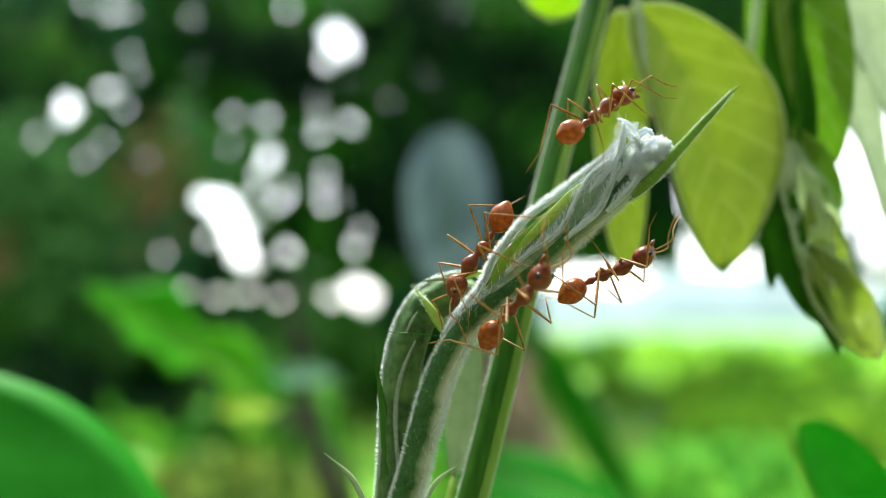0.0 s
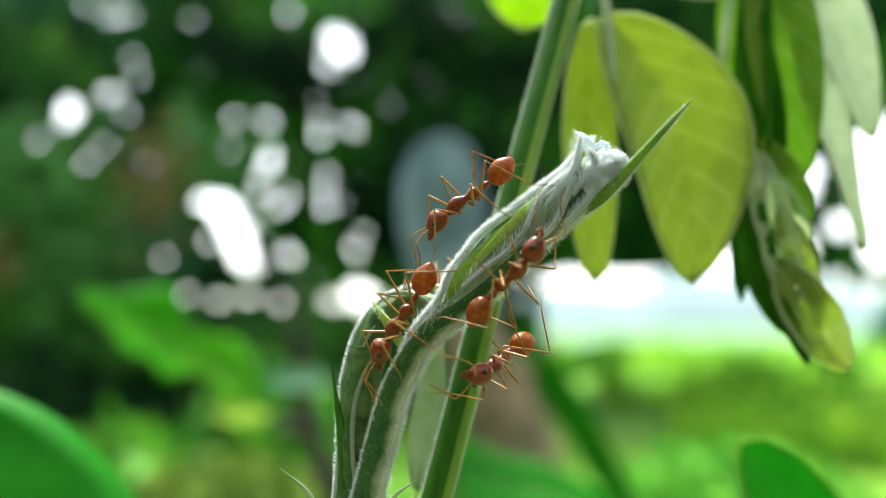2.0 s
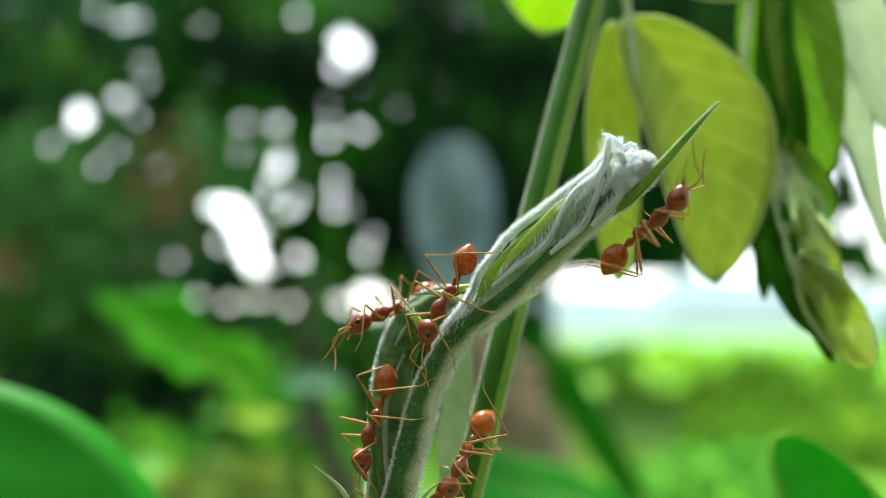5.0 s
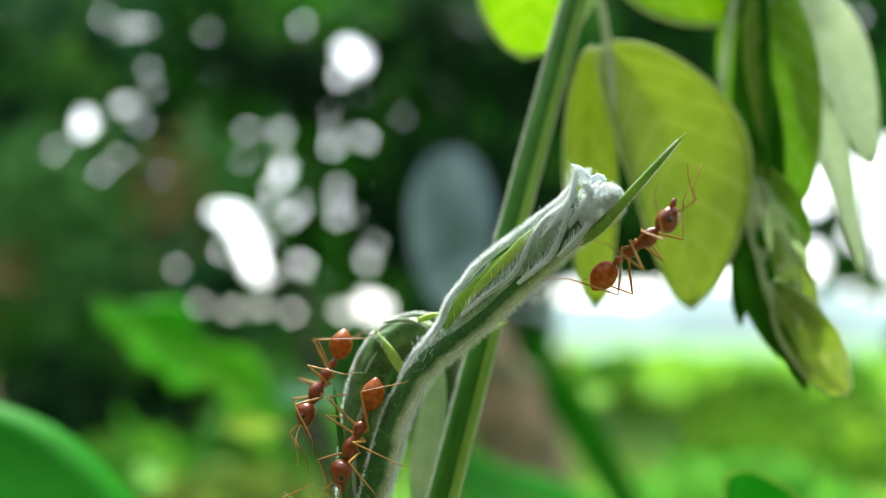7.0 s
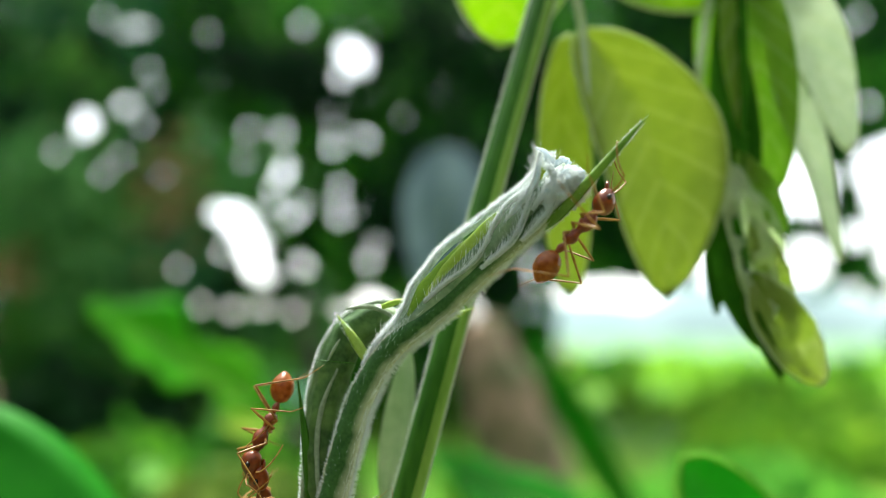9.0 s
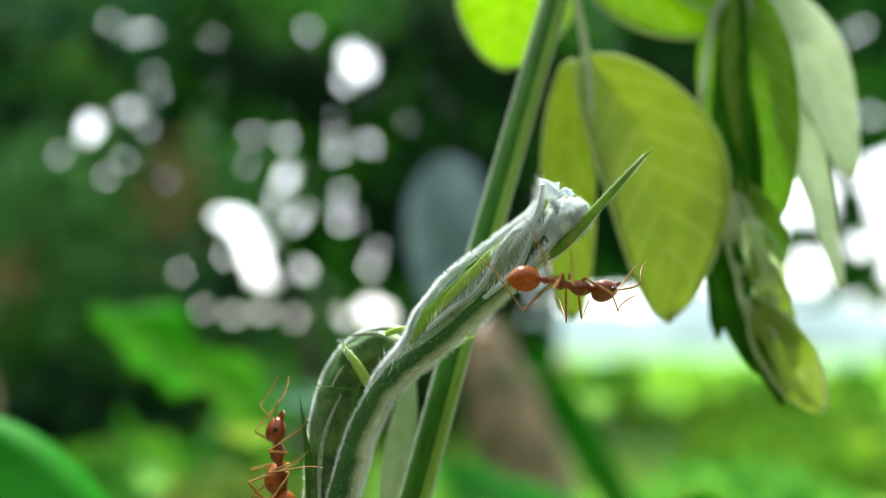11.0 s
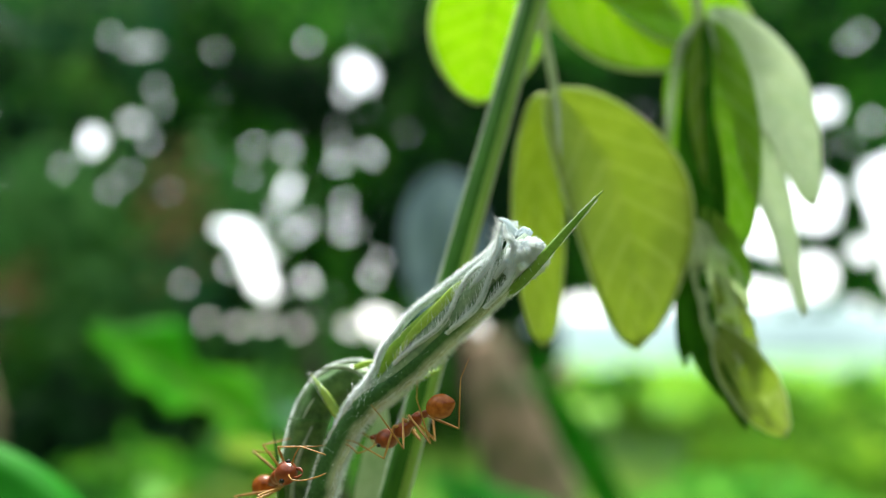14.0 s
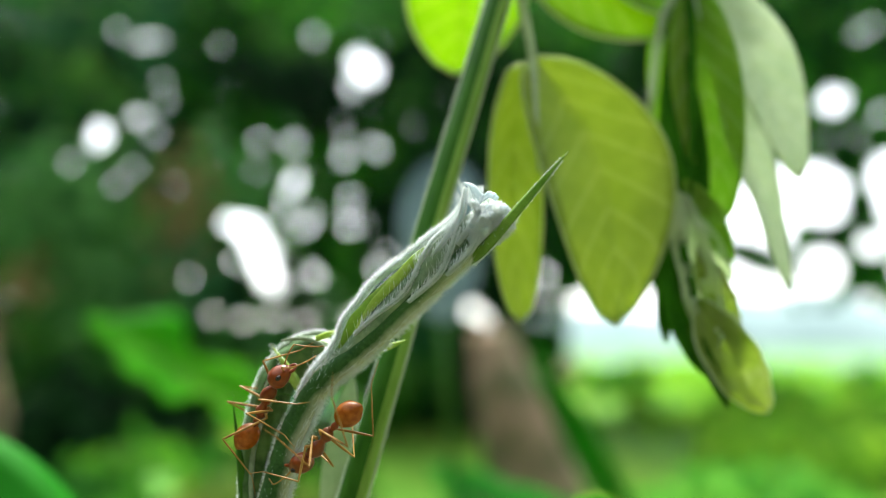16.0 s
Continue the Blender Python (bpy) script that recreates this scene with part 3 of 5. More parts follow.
def woods():
    cells = [[] for _ in range(5)]
    edges = [-0.42, -0.08, 0.22, 0.48]

    def put(a, b, yy, size):
        leaf_there = leaf_in_woods(a, b, yy, size)
        if leaf_there:
            cells[sum(a > e for e in edges)].append(leaf_there)

    for layer, y in enumerate((5.4, 6.2, 7.0, 7.8)):
        step = 0.0098
        for i in range(int(1.75 / step)):
            for j in range(int(0.74 / step)):
                a = -0.86 + (i + random.uniform(-0.5, 0.5)) * step
                b = -0.13 + (j + random.uniform(-0.5, 0.5)) * step
                size = random.choice((0.016, 0.02, 0.026)) if layer < 2 else 0.024
                if random.random() < (0.45 if layer < 2 else 0.02):
                    continue
                put(a, b, y + random.uniform(-0.3, 0.3), size)
    # small leaves crowd round each gap
    for ga, gb, r in GAPS:
        for _ in range(170):
            d, w = (r + 0.026) * math.sqrt(random.uniform(0.02, 1)), random.uniform(0, 6.283)
            put(ga + d * math.cos(w), gb + d * math.sin(w), random.uniform(6.0, 7.6), random.uniform(0.007, 0.012))
    # small leaves close the edge of the woods against the open sky
    for count, a0, a1, b0, b1 in ((1600, 0.28, 0.36, 0.03, 0.25), (2600, 0.32, 0.75, 0.18, 0.28), (900, 0.11, 0.34, 0.035, 0.085)):
        for _ in range(count):
            put(random.uniform(a0, a1), random.uniform(b0, b1), random.uniform(6.0, 7.6), random.uniform(0.008, 0.013))
    # loose twigs' leaves before the open sky
    for _ in range(4000):
        put(random.uniform(0.12, 0.75), random.uniform(0.03, 0.30), random.uniform(6.0, 7.6), random.uniform(0.007, 0.014))
    for _ in range(420):
        put(random.uniform(0.33, 0.46), random.uniform(0.06, 0.14), random.uniform(6.0, 7.6), random.uniform(0.007, 0.012))
    for k, (x, h, lab) in enumerate(((-3.6, 4.2, ""), (-1.27, 4.4, ""), (0.47, 4.3, ""), (4.3, 4.3, ""), (5.2, 4.4, ""))):
        tree = thing("tree", (x, 6.6, 0), "dark green leafy tree with gaps of sky in its crown", "tree", "trees behind the plant")
        bm = tube([(0, 0, -0.05), (0.04, 0, 0.9), (-0.05, 0.05, 2.0), (0.1, 0, 3.2), (0.05, 0, h)], [0.13, 0.09, 0.075, 0.06, 0.02], count=24, seg=10, rough=0.15)
        part("trunk", bm, M_BARK, tree, "dark rough bark")
        for q in range(4):
            z0, sx = 1.3 + q * 0.65, (1 if q % 2 else -1)
            part("limb", tube([(0, 0.02, z0), (sx * 0.35, 0.05, z0 + 0.3), (sx * 0.8, 0.1, z0 + 0.75)], [0.04, 0.03, 0.01], count=10, seg=7), M_BARK, tree)
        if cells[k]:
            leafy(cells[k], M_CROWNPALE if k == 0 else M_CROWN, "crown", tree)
        if k == 1:
            # the near-black spray paints a dark hollow; the others are plain leaf colours
            for ca, cb, ra, rb, count, ma, lab in ((-0.400, 0.146, 0.03, 0.05, 90, M_WITHERED, "withered brown leaves"), (-0.391, 0.062, 0.035, 0.03, 110, M_TEAL, "pale blue-green leaves"), (0.02, 0.16, 0.055, 0.06, 900, M_DEEP, "leaves coloured near-black for deep shade"), (-0.49, 0.095, 0.07, 0.03, 300, M_SPRAY, "bright green leaves"), (-0.57, 0.14, 0.05, 0.04, 330, M_SPRAY, "bright green leaves"), (-0.58, 0.21, 0.05, 0.04, 300, M_SPRAY, "bright green leaves"), (-0.41, 0.05, 0.045, 0.03, 220, M_SPRAY, "bright green leaves"), (-0.61, 0.06, 0.02, 0.04, 40, M_WITHERED, "withered brown leaves"), (-0.27, -0.03, 0.09, 0.04, 170, M_SPRAY, "bright green leaves"), (-0.34, 0.20, 0.05, 0.04, 120, M_SPRAY, "bright green leaves"), (-0.47, 0.02, 0.10, 0.03, 140, M_SPRAY, "bright green leaves")):
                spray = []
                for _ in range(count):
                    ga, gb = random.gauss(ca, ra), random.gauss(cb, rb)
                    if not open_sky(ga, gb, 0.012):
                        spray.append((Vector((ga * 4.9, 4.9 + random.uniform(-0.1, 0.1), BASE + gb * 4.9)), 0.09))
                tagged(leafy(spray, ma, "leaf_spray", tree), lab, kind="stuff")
            # lighter clumps and near-black ones, shade put in leaf colour, break up the woods
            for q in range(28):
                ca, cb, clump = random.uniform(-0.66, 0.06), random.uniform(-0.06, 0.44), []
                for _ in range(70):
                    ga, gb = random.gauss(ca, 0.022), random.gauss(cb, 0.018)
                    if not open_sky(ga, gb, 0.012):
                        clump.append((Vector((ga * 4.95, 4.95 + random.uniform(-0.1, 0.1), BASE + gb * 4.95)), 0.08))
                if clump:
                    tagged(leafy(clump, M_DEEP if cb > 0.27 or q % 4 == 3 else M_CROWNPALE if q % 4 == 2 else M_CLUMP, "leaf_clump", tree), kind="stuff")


woods()


def hedge():
    """Added dark leafy trees and growth, unseen behind and beside the camera, shading the front."""
    ob = thing("hedge", (0, -4.5, 0), "added unseen dark green thicket that keeps sky light off the front", "hedge", kind="structure")
    cells = []
    for _ in range(5000):
        phi, z = radians(random.uniform(130, 372)), 3.7 * random.uniform(0.01, 1) ** 0.9
        r = random.uniform(4.3, 5.2) - 0.5 * math.sin(math.pi * z / 3.7)
        cells.append((Vector((r * math.cos(phi), r * math.sin(phi), z)), random.uniform(0.3, 0.5)))
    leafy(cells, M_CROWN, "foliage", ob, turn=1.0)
    for k in range(9):
        phi = radians(140 + k * 28)
        x, y = 4.8 * math.cos(phi), 4.8 * math.sin(phi) + 4.5
        part("trunk", tube([(x, y, -0.05), (x + 0.05, y, 1.5), (x - 0.05, y, 2.6), (x, y, 3.5)], [0.12, 0.1, 0.07, 0.02], count=14, seg=9, rough=0.15), M_BARK, ob, "dark rough bark")


hedge()


def shrub(x, y, rx, ry, height, count, size, label, material=M_SHRUB):
    ob = thing("shrub", (x, y, 0), label, "shrub", "undergrowth")
    cells = []
    for _ in range(count):
        u, v = random.uniform(-1, 1), random.uniform(-1, 1)
        r2 = u * u + v * v
        if r2 > 1:
            continue
        top = height * (1 - r2) ** 0.5 * (0.75 + 0.4 * noise.noise(Vector((u * 2.3 + x, v * 2.3 + y, 0))))
        cells.append((Vector((x + u * rx, y + v * ry, max(0.02, top * random.uniform(0.25, 1.0)))), size * random.uniform(0.6, 1.3)))
    leafy(cells, material, "foliage", ob)
    for q in range(5):
        a = q * 1.25
        part("twig", tube([(0, 0, -0.02), (math.cos(a) * rx * 0.2, math.sin(a) * ry * 0.2, height * 0.4), (math.cos(a) * rx * 0.5, math.sin(a) * ry * 0.5, height * 0.7)], [0.006, 0.004, 0.002], count=8, seg=6), M_BARK, ob)


# this first shrub's near-black leaves paint the shadow low on the left
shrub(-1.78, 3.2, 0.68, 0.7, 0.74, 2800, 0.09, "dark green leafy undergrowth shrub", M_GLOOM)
shrub(-0.85, 3.5, 0.42, 0.4, 0.78, 1500, 0.08, "mid green leafy undergrowth shrub")
shrub(-1.2, 2.7, 0.5, 0.4, 0.5, 1300, 0.08, "mid green leafy undergrowth shrub")
shrub(-0.62, 2.3, 0.45, 0.4, 0.45, 1500, 0.07, "olive green leafy undergrowth shrub", M_OLIVE)
shrub(0.42, 1.6, 0.30, 0.2, 0.44, 900, 0.06, "mid green leafy undergrowth shrub")
shrub(0.05, 1.9, 0.35, 0.3, 0.5, 1200, 0.06, "mid green leafy undergrowth shrub")
shrub(0.95, 2.6, 0.6, 0.4, 0.42, 1500, 0.07, "mid green low leafy shrub", M_NEARFIELD)
shrub(2.0, 4.2, 0.8, 0.5, 0.45, 1500, 0.09, "bright green low leafy shrub", M_FIELDBUSH)
shrub(-1.0, 1.5, 0.35, 0.3, 0.6, 1200, 0.06, "dark green leafy undergrowth shrub")


def field_bushes():
    ob = thing("field_plants", (4.0, 9.0, 0), "bright green rows of low field plants", "crop", kind="stuff")
    cells = []
    for _ in range(70):
        y = random.uniform(5.0, 17.0)
        x = random.uniform(0.08, 0.75) * y
        r = random.uniform(0.15, 0.5)
        for _ in range(55):
            q = Vector((random.gauss(0, r), random.gauss(0, r * 0.5), 0))
            cells.append((Vector((x + q.x, y + q.y, random.uniform(0.03, 0.35) * max(0.2, 1 - q.length / r * 0.5))), random.uniform(0.08, 0.16)))
    leafy(cells, M_FIELDBUSH, "foliage", ob, turn=0.8)


field_bushes()
for bx, by, br in ((3.0, 7.4, 0.4), (1.9, 9.5, 0.5), (4.6, 9.0, 0.5)):
    shrub(bx, by, br, br * 0.6, 0.5, 500, 0.11, "dark green round bush in the field")
# a bush in the same near-black colour gives the field a dark smear
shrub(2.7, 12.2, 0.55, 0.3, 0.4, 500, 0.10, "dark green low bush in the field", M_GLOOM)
shrub(8.9, 14.0, 0.9, 0.6, 1.55, 900, 0.16, "blue-green round bush at the field's far edge", M_TEAL)


def brown_trunk():
    t = thing("old_tree", (0.185, 2.0, 0), "bare leaning brown old tree stump among green shrubs", "tree")
    part("trunk", tube([(0.10, 0, -0.05), (0.02, 0, 0.33), (-0.04, 0, 0.55), (-0.085, 0.02, 0.68), (-0.11, 0.05, 0.80)], [0.17, 0.125, 0.105, 0.08, 0.055], count=24, seg=14, rough=0.25), M_BROWN, t)
    part("branch_stub", tube([(0.0, 0, 0.60), (0.07, -0.03, 0.68), (0.11, -0.05, 0.72)], [0.035, 0.025, 0.02], count=8, seg=9, rough=0.2), M_BROWN, t, "short broken brown branch")
    for a in (0.3, 2.2, 4.2):
        part("root", tube([(0.10, 0, 0.06), (0.10 + 0.12 * math.cos(a), 0.12 * math.sin(a), 0.03), (0.10 + 0.26 * math.cos(a), 0.26 * math.sin(a), -0.03)], [0.07, 0.045, 0.015], count=8, seg=9, rough=0.2), M_BROWN, t)


brown_trunk()


def thin_trunk(x, y, size, bark, label):
    t = thing("young_tree", (x, y, 0), label, "tree")
    part("trunk", tube([(-0.1, 0, -0.05), (-0.02, 0, 0.5 * size), (0.01, 0, 0.9 * size), (-0.06, 0, 1.4 * size), (-0.12, 0, 2.4 * size)], [0.05, 0.042, 0.036, 0.03, 0.012], count=24, seg=10, rough=0.2), bark, t)
    part("limb", tube([(-0.05, 0, 1.35 * size), (-0.25, 0.05, 1.6 * size), (-0.5, 0.1, 2.1 * size)], [0.02, 0.015, 0.006], count=10, seg=8, rough=0.2), bark, t)


thin_trunk(-0.265, 1.85, 0.36, M_BARK, "thin dark young tree trunk among green shrubs")
thin_trunk(-1.60, 2.5, 0.55, M_BROWN, "thin pale brown young tree trunk among dark shrubs")


# ---- the climbing plant with its young shoot ----
plant = thing("climbing_plant", (-0.0006, 0.057, 0.0), "green climbing bean plant with hairy young shoot and hanging leaves", "plant")
O = plant.matrix_world.translation.copy()


def pt(*rows):
    return [mm(*r) for r in rows]


STEM = [Vector((-0.010, 0.052, -0.004)), mm(-7, 55, -500), mm(-7, 56, -120), *pt((-6.2, 56.3, -65), (-4.8, 56.6, -42), (-3.0, 56.8, -31), (-0.59, 57, -23.26), (2.2, 57.5, -14.42), (5.44, 59, -2.42), (8.47, 60.5, 9.14), (12.86, 62.5, 24.85), (15.76, 63.5, 35.15), (18.39, 64, 45.11), (21, 65, 60), (23, 66, 80))]
stem = part("main_stem", tube(STEM, [0.0013, 0.0013, 0.0012, 0.00112, 0.0011, 0.00108, 0.00104, 0.00095, 0.0008], count=150, seg=16, ribs=4, rib=0.05, origin=O), M_STEM, plant, "straight green ribbed stem")
path = spline(STEM, 150)
fr = frames_of(path)
for dn, db, r, lab in ((-0.60, 0.66, 0.00046, "yellow-green ridge"), (-1.0, 0.15, 0.00020, "pale downy ridge"), (0.95, 0.1, 0.00018, "pale downy ridge")):
    line = [p + f[1] * dn * 0.00105 + f[2] * db * 0.00105 for p, f in zip(path, fr)]
    part("stem_ridge", tube(line, [r, r], count=len(line), seg=8, smooth=False, origin=O), M_STEMLIME if dn == -0.60 else M_DOWN, stem, lab)

# the young shoot
SHOOT = [mm(-6.6, 55.5, -80), mm(-5.6, 54.8, -42), *pt((-4.85, 54.2, -26), (-4.02, 53.8, -18.4), (-3.07, 53.5, -14.44), (-2.15, 53.2, -11.26), (-0.98, 53, -7.32), (0.2, 52.8, -4.14), (2.17, 52.4, -0.95), (4.58, 51.8, 1.17), (7.78, 51, 4.1), (10.93, 50, 7.21), (13.93, 49.2, 9.88), (15.09, 48.8, 10.96))]
NS = 190
spath = spline(SHOOT, NS)
sfr = frames_of(spath)
U0 = 4 / 13  # where the shoot enters the seen part


def along(u):
    """Place and frame at u (0 to 1) of the seen part of the shoot."""
    s = (U0 + (1 - U0) * u) * (NS - 1)
    k = min(int(s), NS - 2)
    f = s - k
    return spath[k].lerp(spath[k + 1], f), sfr[k]


def offset_line(u0, u1, fn, count=40):
    """A line beside the shoot; fn gives its sideways and forward distance in millimetres from 0 to 1 along."""
    out = []
    for i in range(count):
        q = i / (count - 1)
        p, (t, n, b) = along(u0 + (u1 - u0) * q)
        dn, db = fn(q)
        out.append(p + n * dn / 1000 + b * db / 1000)
    return out


core, core_r = [], []
for i, p in enumerate(spath):
    u = max(0.0, (i / (NS - 1) - U0) / (1 - U0))
    core_r.append(lerp_list((1.08, 1.08, 1.05, 1.00, 0.92, 0.86, 0.84, 0.82, 0.80, 0.76, 0.66), u) / 1000)
    core.append(p + sfr[i][1] * lerp_list((-0.13, -0.13, 0.05, 0.18, 0.26, 0.08, -0.06, -0.13, -0.20, -0.25, -0.24), u) / 1000)
shoot = part("young_shoot", skin_tube(core, core_r, origin=O), M_SHOOT, plant, "curved downy green young shoot with pale hairy flanks")


def on_shoot(name, line, radii, material, label="", seg=10, flat=1.0, **kw):
    return part(name, tube(line, [r / 1000 for r in radii], count=len(line), seg=seg, smooth=False, flat=flat, origin=O, **kw), material, shoot, label)


SKIN = []  # line and half widths of each strip


# pale downy faces on the two flanks
def strip(name, rows, radii, material, label, flat=1.0, rough=0.15, seg=12):
    """A soft ridge or blade along the shoot; half widths in millimetres."""
    line = spline(rows, 70)
    on_shoot(name, line, radii, material, label, seg=seg, flat=flat, rough=rough)
    SKIN.append((line, radii))
    return line


upper = strip("pale_flank", pt((0.19, 52.65, -2.07), (1.11, 52.46, -0.43), (2.38, 52.20, 1.01), (3.18, 52.00, 2.27), (3.63, 51.88, 3.44), (4.68, 51.62, 4.78), (5.81, 51.34, 6.16), (7.80, 50.84, 7.65), (9.76, 50.22, 9.10), (11.29, 49.76, 10.18), (12.25, 49.50, 11.30)), (0.05, 0.12, 0.15, 0.15, 0.16, 0.18, 0.20, 0.20, 0.20, 0.20, 0.12), M_SILKY, "white downy edge", 0.9, 0.5)

# folded young leaflets packed along the upper end
bundle = offset_line(0.38, 0.97, lambda q: (0.3 + 0.5 * min(1, q * 2.2), -0.25), 50)
on_shoot("bud_core", bundle, [0.25, 0.6, 0.85, 0.95, 0.95, 0.9, 0.7], M_FOLD, "tightly packed silky green core", seg=16, rough=0.15)
strip("folded_leaflet", pt((3.25, 51.69, 1.46), (4.33, 51.41, 3.13), (5.86, 51.03, 4.79), (7.51, 50.61, 6.39), (8.93, 50.18, 7.82)), (0.16, 0.59, 0.59, 0.47, 0.20), M_LANCE, "green folded leaflet base", 0.45, 0.12)
strip("folded_leaflet", pt((4.43, 51.04, 2.81), (5.87, 50.68, 4.70), (7.50, 50.26, 6.38), (8.72, 49.89, 7.64), (9.52, 49.64, 8.52)), (0.08, 0.32, 0.39, 0.36, 0.08), M_LIME, "lime green folded leaflet", 0.4, 0.12)
edge_lines = [
    strip("leaflet_edge", pt((4.35, 50.96, 2.40), (5.67, 50.63, 3.56), (7.50, 50.16, 4.87), (8.43, 49.88, 5.97), (9.15, 49.65, 7.50), (10.03, 49.37, 8.91), (11.49, 48.93, 10.01)), (0.019, 0.065, 0.084, 0.093, 0.093, 0.093, 0.074), M_SILKY, "white silky leaflet crest", 0.7, 0.6),
    strip("leaflet_edge", pt((8.26, 49.73, 4.63), (9.57, 49.31, 5.68), (10.55, 48.99, 6.67), (11.18, 48.81, 8.06), (11.74, 48.66, 9.74)), (0.019, 0.074, 0.093, 0.093, 0.093), M_SILKY, "white silky leaflet crest", 0.7, 0.6),
    strip("leaflet_edge", pt((10.93, 48.77, 6.39), (12.09, 48.45, 7.49), (12.83, 48.25, 8.43), (13.50, 48.07, 9.93)), (0.019, 0.074, 0.093, 0.093), M_SILKY, "white silky leaflet crest", 0.7, 0.6),
    strip("leaflet_edge", pt((9.91, 49.41, 7.69), (10.89, 49.09, 8.97), (11.89, 48.83, 10.48), (12.25, 48.73, 12.42)), (0.019, 0.093, 0.149, 0.055), M_WOOL, "white silky leaflet crest", 0.7, 0.6),
    strip("leaflet_edge", pt((11.65, 48.68, 8.46), (12.51, 48.45, 9.64), (13.12, 48.26, 10.6), (12.80, 48.32, 11.5)), (0.019, 0.112, 0.167, 0.055), M_WOOL, "white silky leaflet crest", 0.7, 0.6),
    strip("leaflet_edge", pt((12.99, 48.21, 8.82), (13.7, 47.96, 9.6), (14.25, 47.72, 10.2), (14.45, 47.60, 10.6)), (0.019, 0.112, 0.149, 0.055), M_WOOL, "white silky leaflet crest", 0.7, 0.6),
]
RIDGES = SKIN[-6:]


def lump(centre, radii, material, name, label, rough=0.22, axis=None):
    """An uneven woolly lump."""
    bm = bmesh.new()
    bmesh.ops.create_icosphere(bm, subdivisions=4, radius=1.0)
    t, n, b = axis
    for v in bm.verts:
        d = v.co.normalized()
        k = 1 + rough * noise.noise(d * 2.2) + rough * 0.6 * noise.noise(d * 6) + rough * 0.25 * noise.noise(d * 15)
        v.co = centre - O + (t * d.x * radii[0] + n * d.y * radii[1] + b * d.z * radii[2]) * k / 1000
    return part(name, bm, material, shoot, label)


p_end, ax_end = along(0.945)
wool_c = p_end + ax_end[1] * 0.0003 + ax_end[2] * 0.0003 + Vector((-0.0006, 0, -0.0009))
lump(wool_c, (1.6, 1.15, 0.95), M_WOOL, "woolly_bud", "white woolly bud end", rough=0.4, axis=ax_end)
tuft = mm(12.75, 50.0, 12.45)
lump(tuft + Vector((0.0008, 0, -0.0010)), (0.95, 0.62, 0.6), M_WOOL, "woolly_bud", "white woolly bud end", rough=0.4, axis=ax_end)
part("wool_tuft", tube([tuft + Vector((0.0011, 0, -0.0013)), tuft + Vector((0.0003, 0, -0.0004)), tuft + Vector((-0.0001, 0, 0.0003)), tuft + Vector((-0.0007, 0, 0.0006))], [0.0006, 0.00035, 0.0002, 0.00005], count=14, seg=9, origin=O, rough=0.5), M_WOOL, shoot, "white woolly tuft")


def lance(name, line, width, material, label, parent=None, keel=0.35, foot=1.0, taper=2.5, even=False):
    """A narrow folded pointed blade along a curve."""
    bm = bmesh.new()
    pth = spline(line, 26)
    f = frames_of(pth)
    rings = []
    for i, p in enumerate(pth):
        u = i / 25
        w = width / 2000 * (1.0 if even else 0.55 + 0.45 * math.sin(math.pi * min(1, u * 1.1 + 0.1))) * (1 - u ** taper) * (foot + (1 - foot) * min(1, u * 4)) + 0.00002
        t, n, b = f[i]
        k = keel * w
        ring = [p + n * w, p + n * w * 0.5 + b * k * 0.9, p + b * k * 0.5, p - n * w * 0.5 + b * k * 0.9, p - n * w, p - n * w * 0.5 - b * k * 0.4, p - b * k * 1.6, p + n * w * 0.5 - b * k * 0.4]
        rings.append([bm.verts.new(q - O) for q in ring])
    for r0, r1 in zip(rings, rings[1:]):
        for k in range(8):
            bm.faces.new((r0[k], r0[(k + 1) % 8], r1[(k + 1) % 8], r1[k]))
    bm.faces.new(rings[0][::-1])
    bm.faces.new(rings[-1])
    return part(name, bm, material, parent or shoot, label)


LANCE = pt((12.5, 49.7, 7.4), (13.25, 48.65, 8.1), (14.01, 47.95, 8.80), (16.70, 46.80, 11.83), (18.88, 45.90, 14.25))
lance("lance_leaf", LANCE, 0.82, M_TIP, "narrow pointed green leaf tip", foot=0.5, taper=3, even=True)
lance("lance_leaf", pt((-3.3, 54.5, -14.5), (-3.66, 54.4, -12.37), (-4.39, 54.3, -7.14), (-5.15, 54.3, -2.48)), 1.1, M_STEM, "narrow upright downy stipule")
lance("stipule", pt((-5.41, 54, -14.25), (-6.56, 54, -12.07), (-8.53, 54, -10.36)), 0.4, M_GREYLEAF, "small pale stipule")
lance("stipule", pt((-1.57, 54, -14.25), (-0.36, 54, -12.27), (1.34, 54, -11.12)), 0.34, M_GREYLEAF, "small pale stipule")
lance("spur", pt((5.0, 52.3, 1.0), (6.77, 53, 1.62), (7.91, 53.5, 2.08)), 0.5, M_LIME, "small green spur")
lance("spur", pt((1.2, 53.2, 2.1), (2.4, 53, 2.5), (3.9, 52.8, 2.75)), 0.45, M_LIME, "small green spur")

# the curled second bud behind the shoot
CURL = pt((-4.4, 55.8, -46), (-4.0, 55.7, -30), (-3.8, 55.6, -21), (-3.64, 55.5, -15.02), (-3.34, 55.3, -11.35), (-3.13, 55.2, -6.04), (-2.48, 55.2, -2.32), (-1.13, 55.2, 0.2), (0.89, 54.8, 1.2), (2.76, 54.2, 0.9))
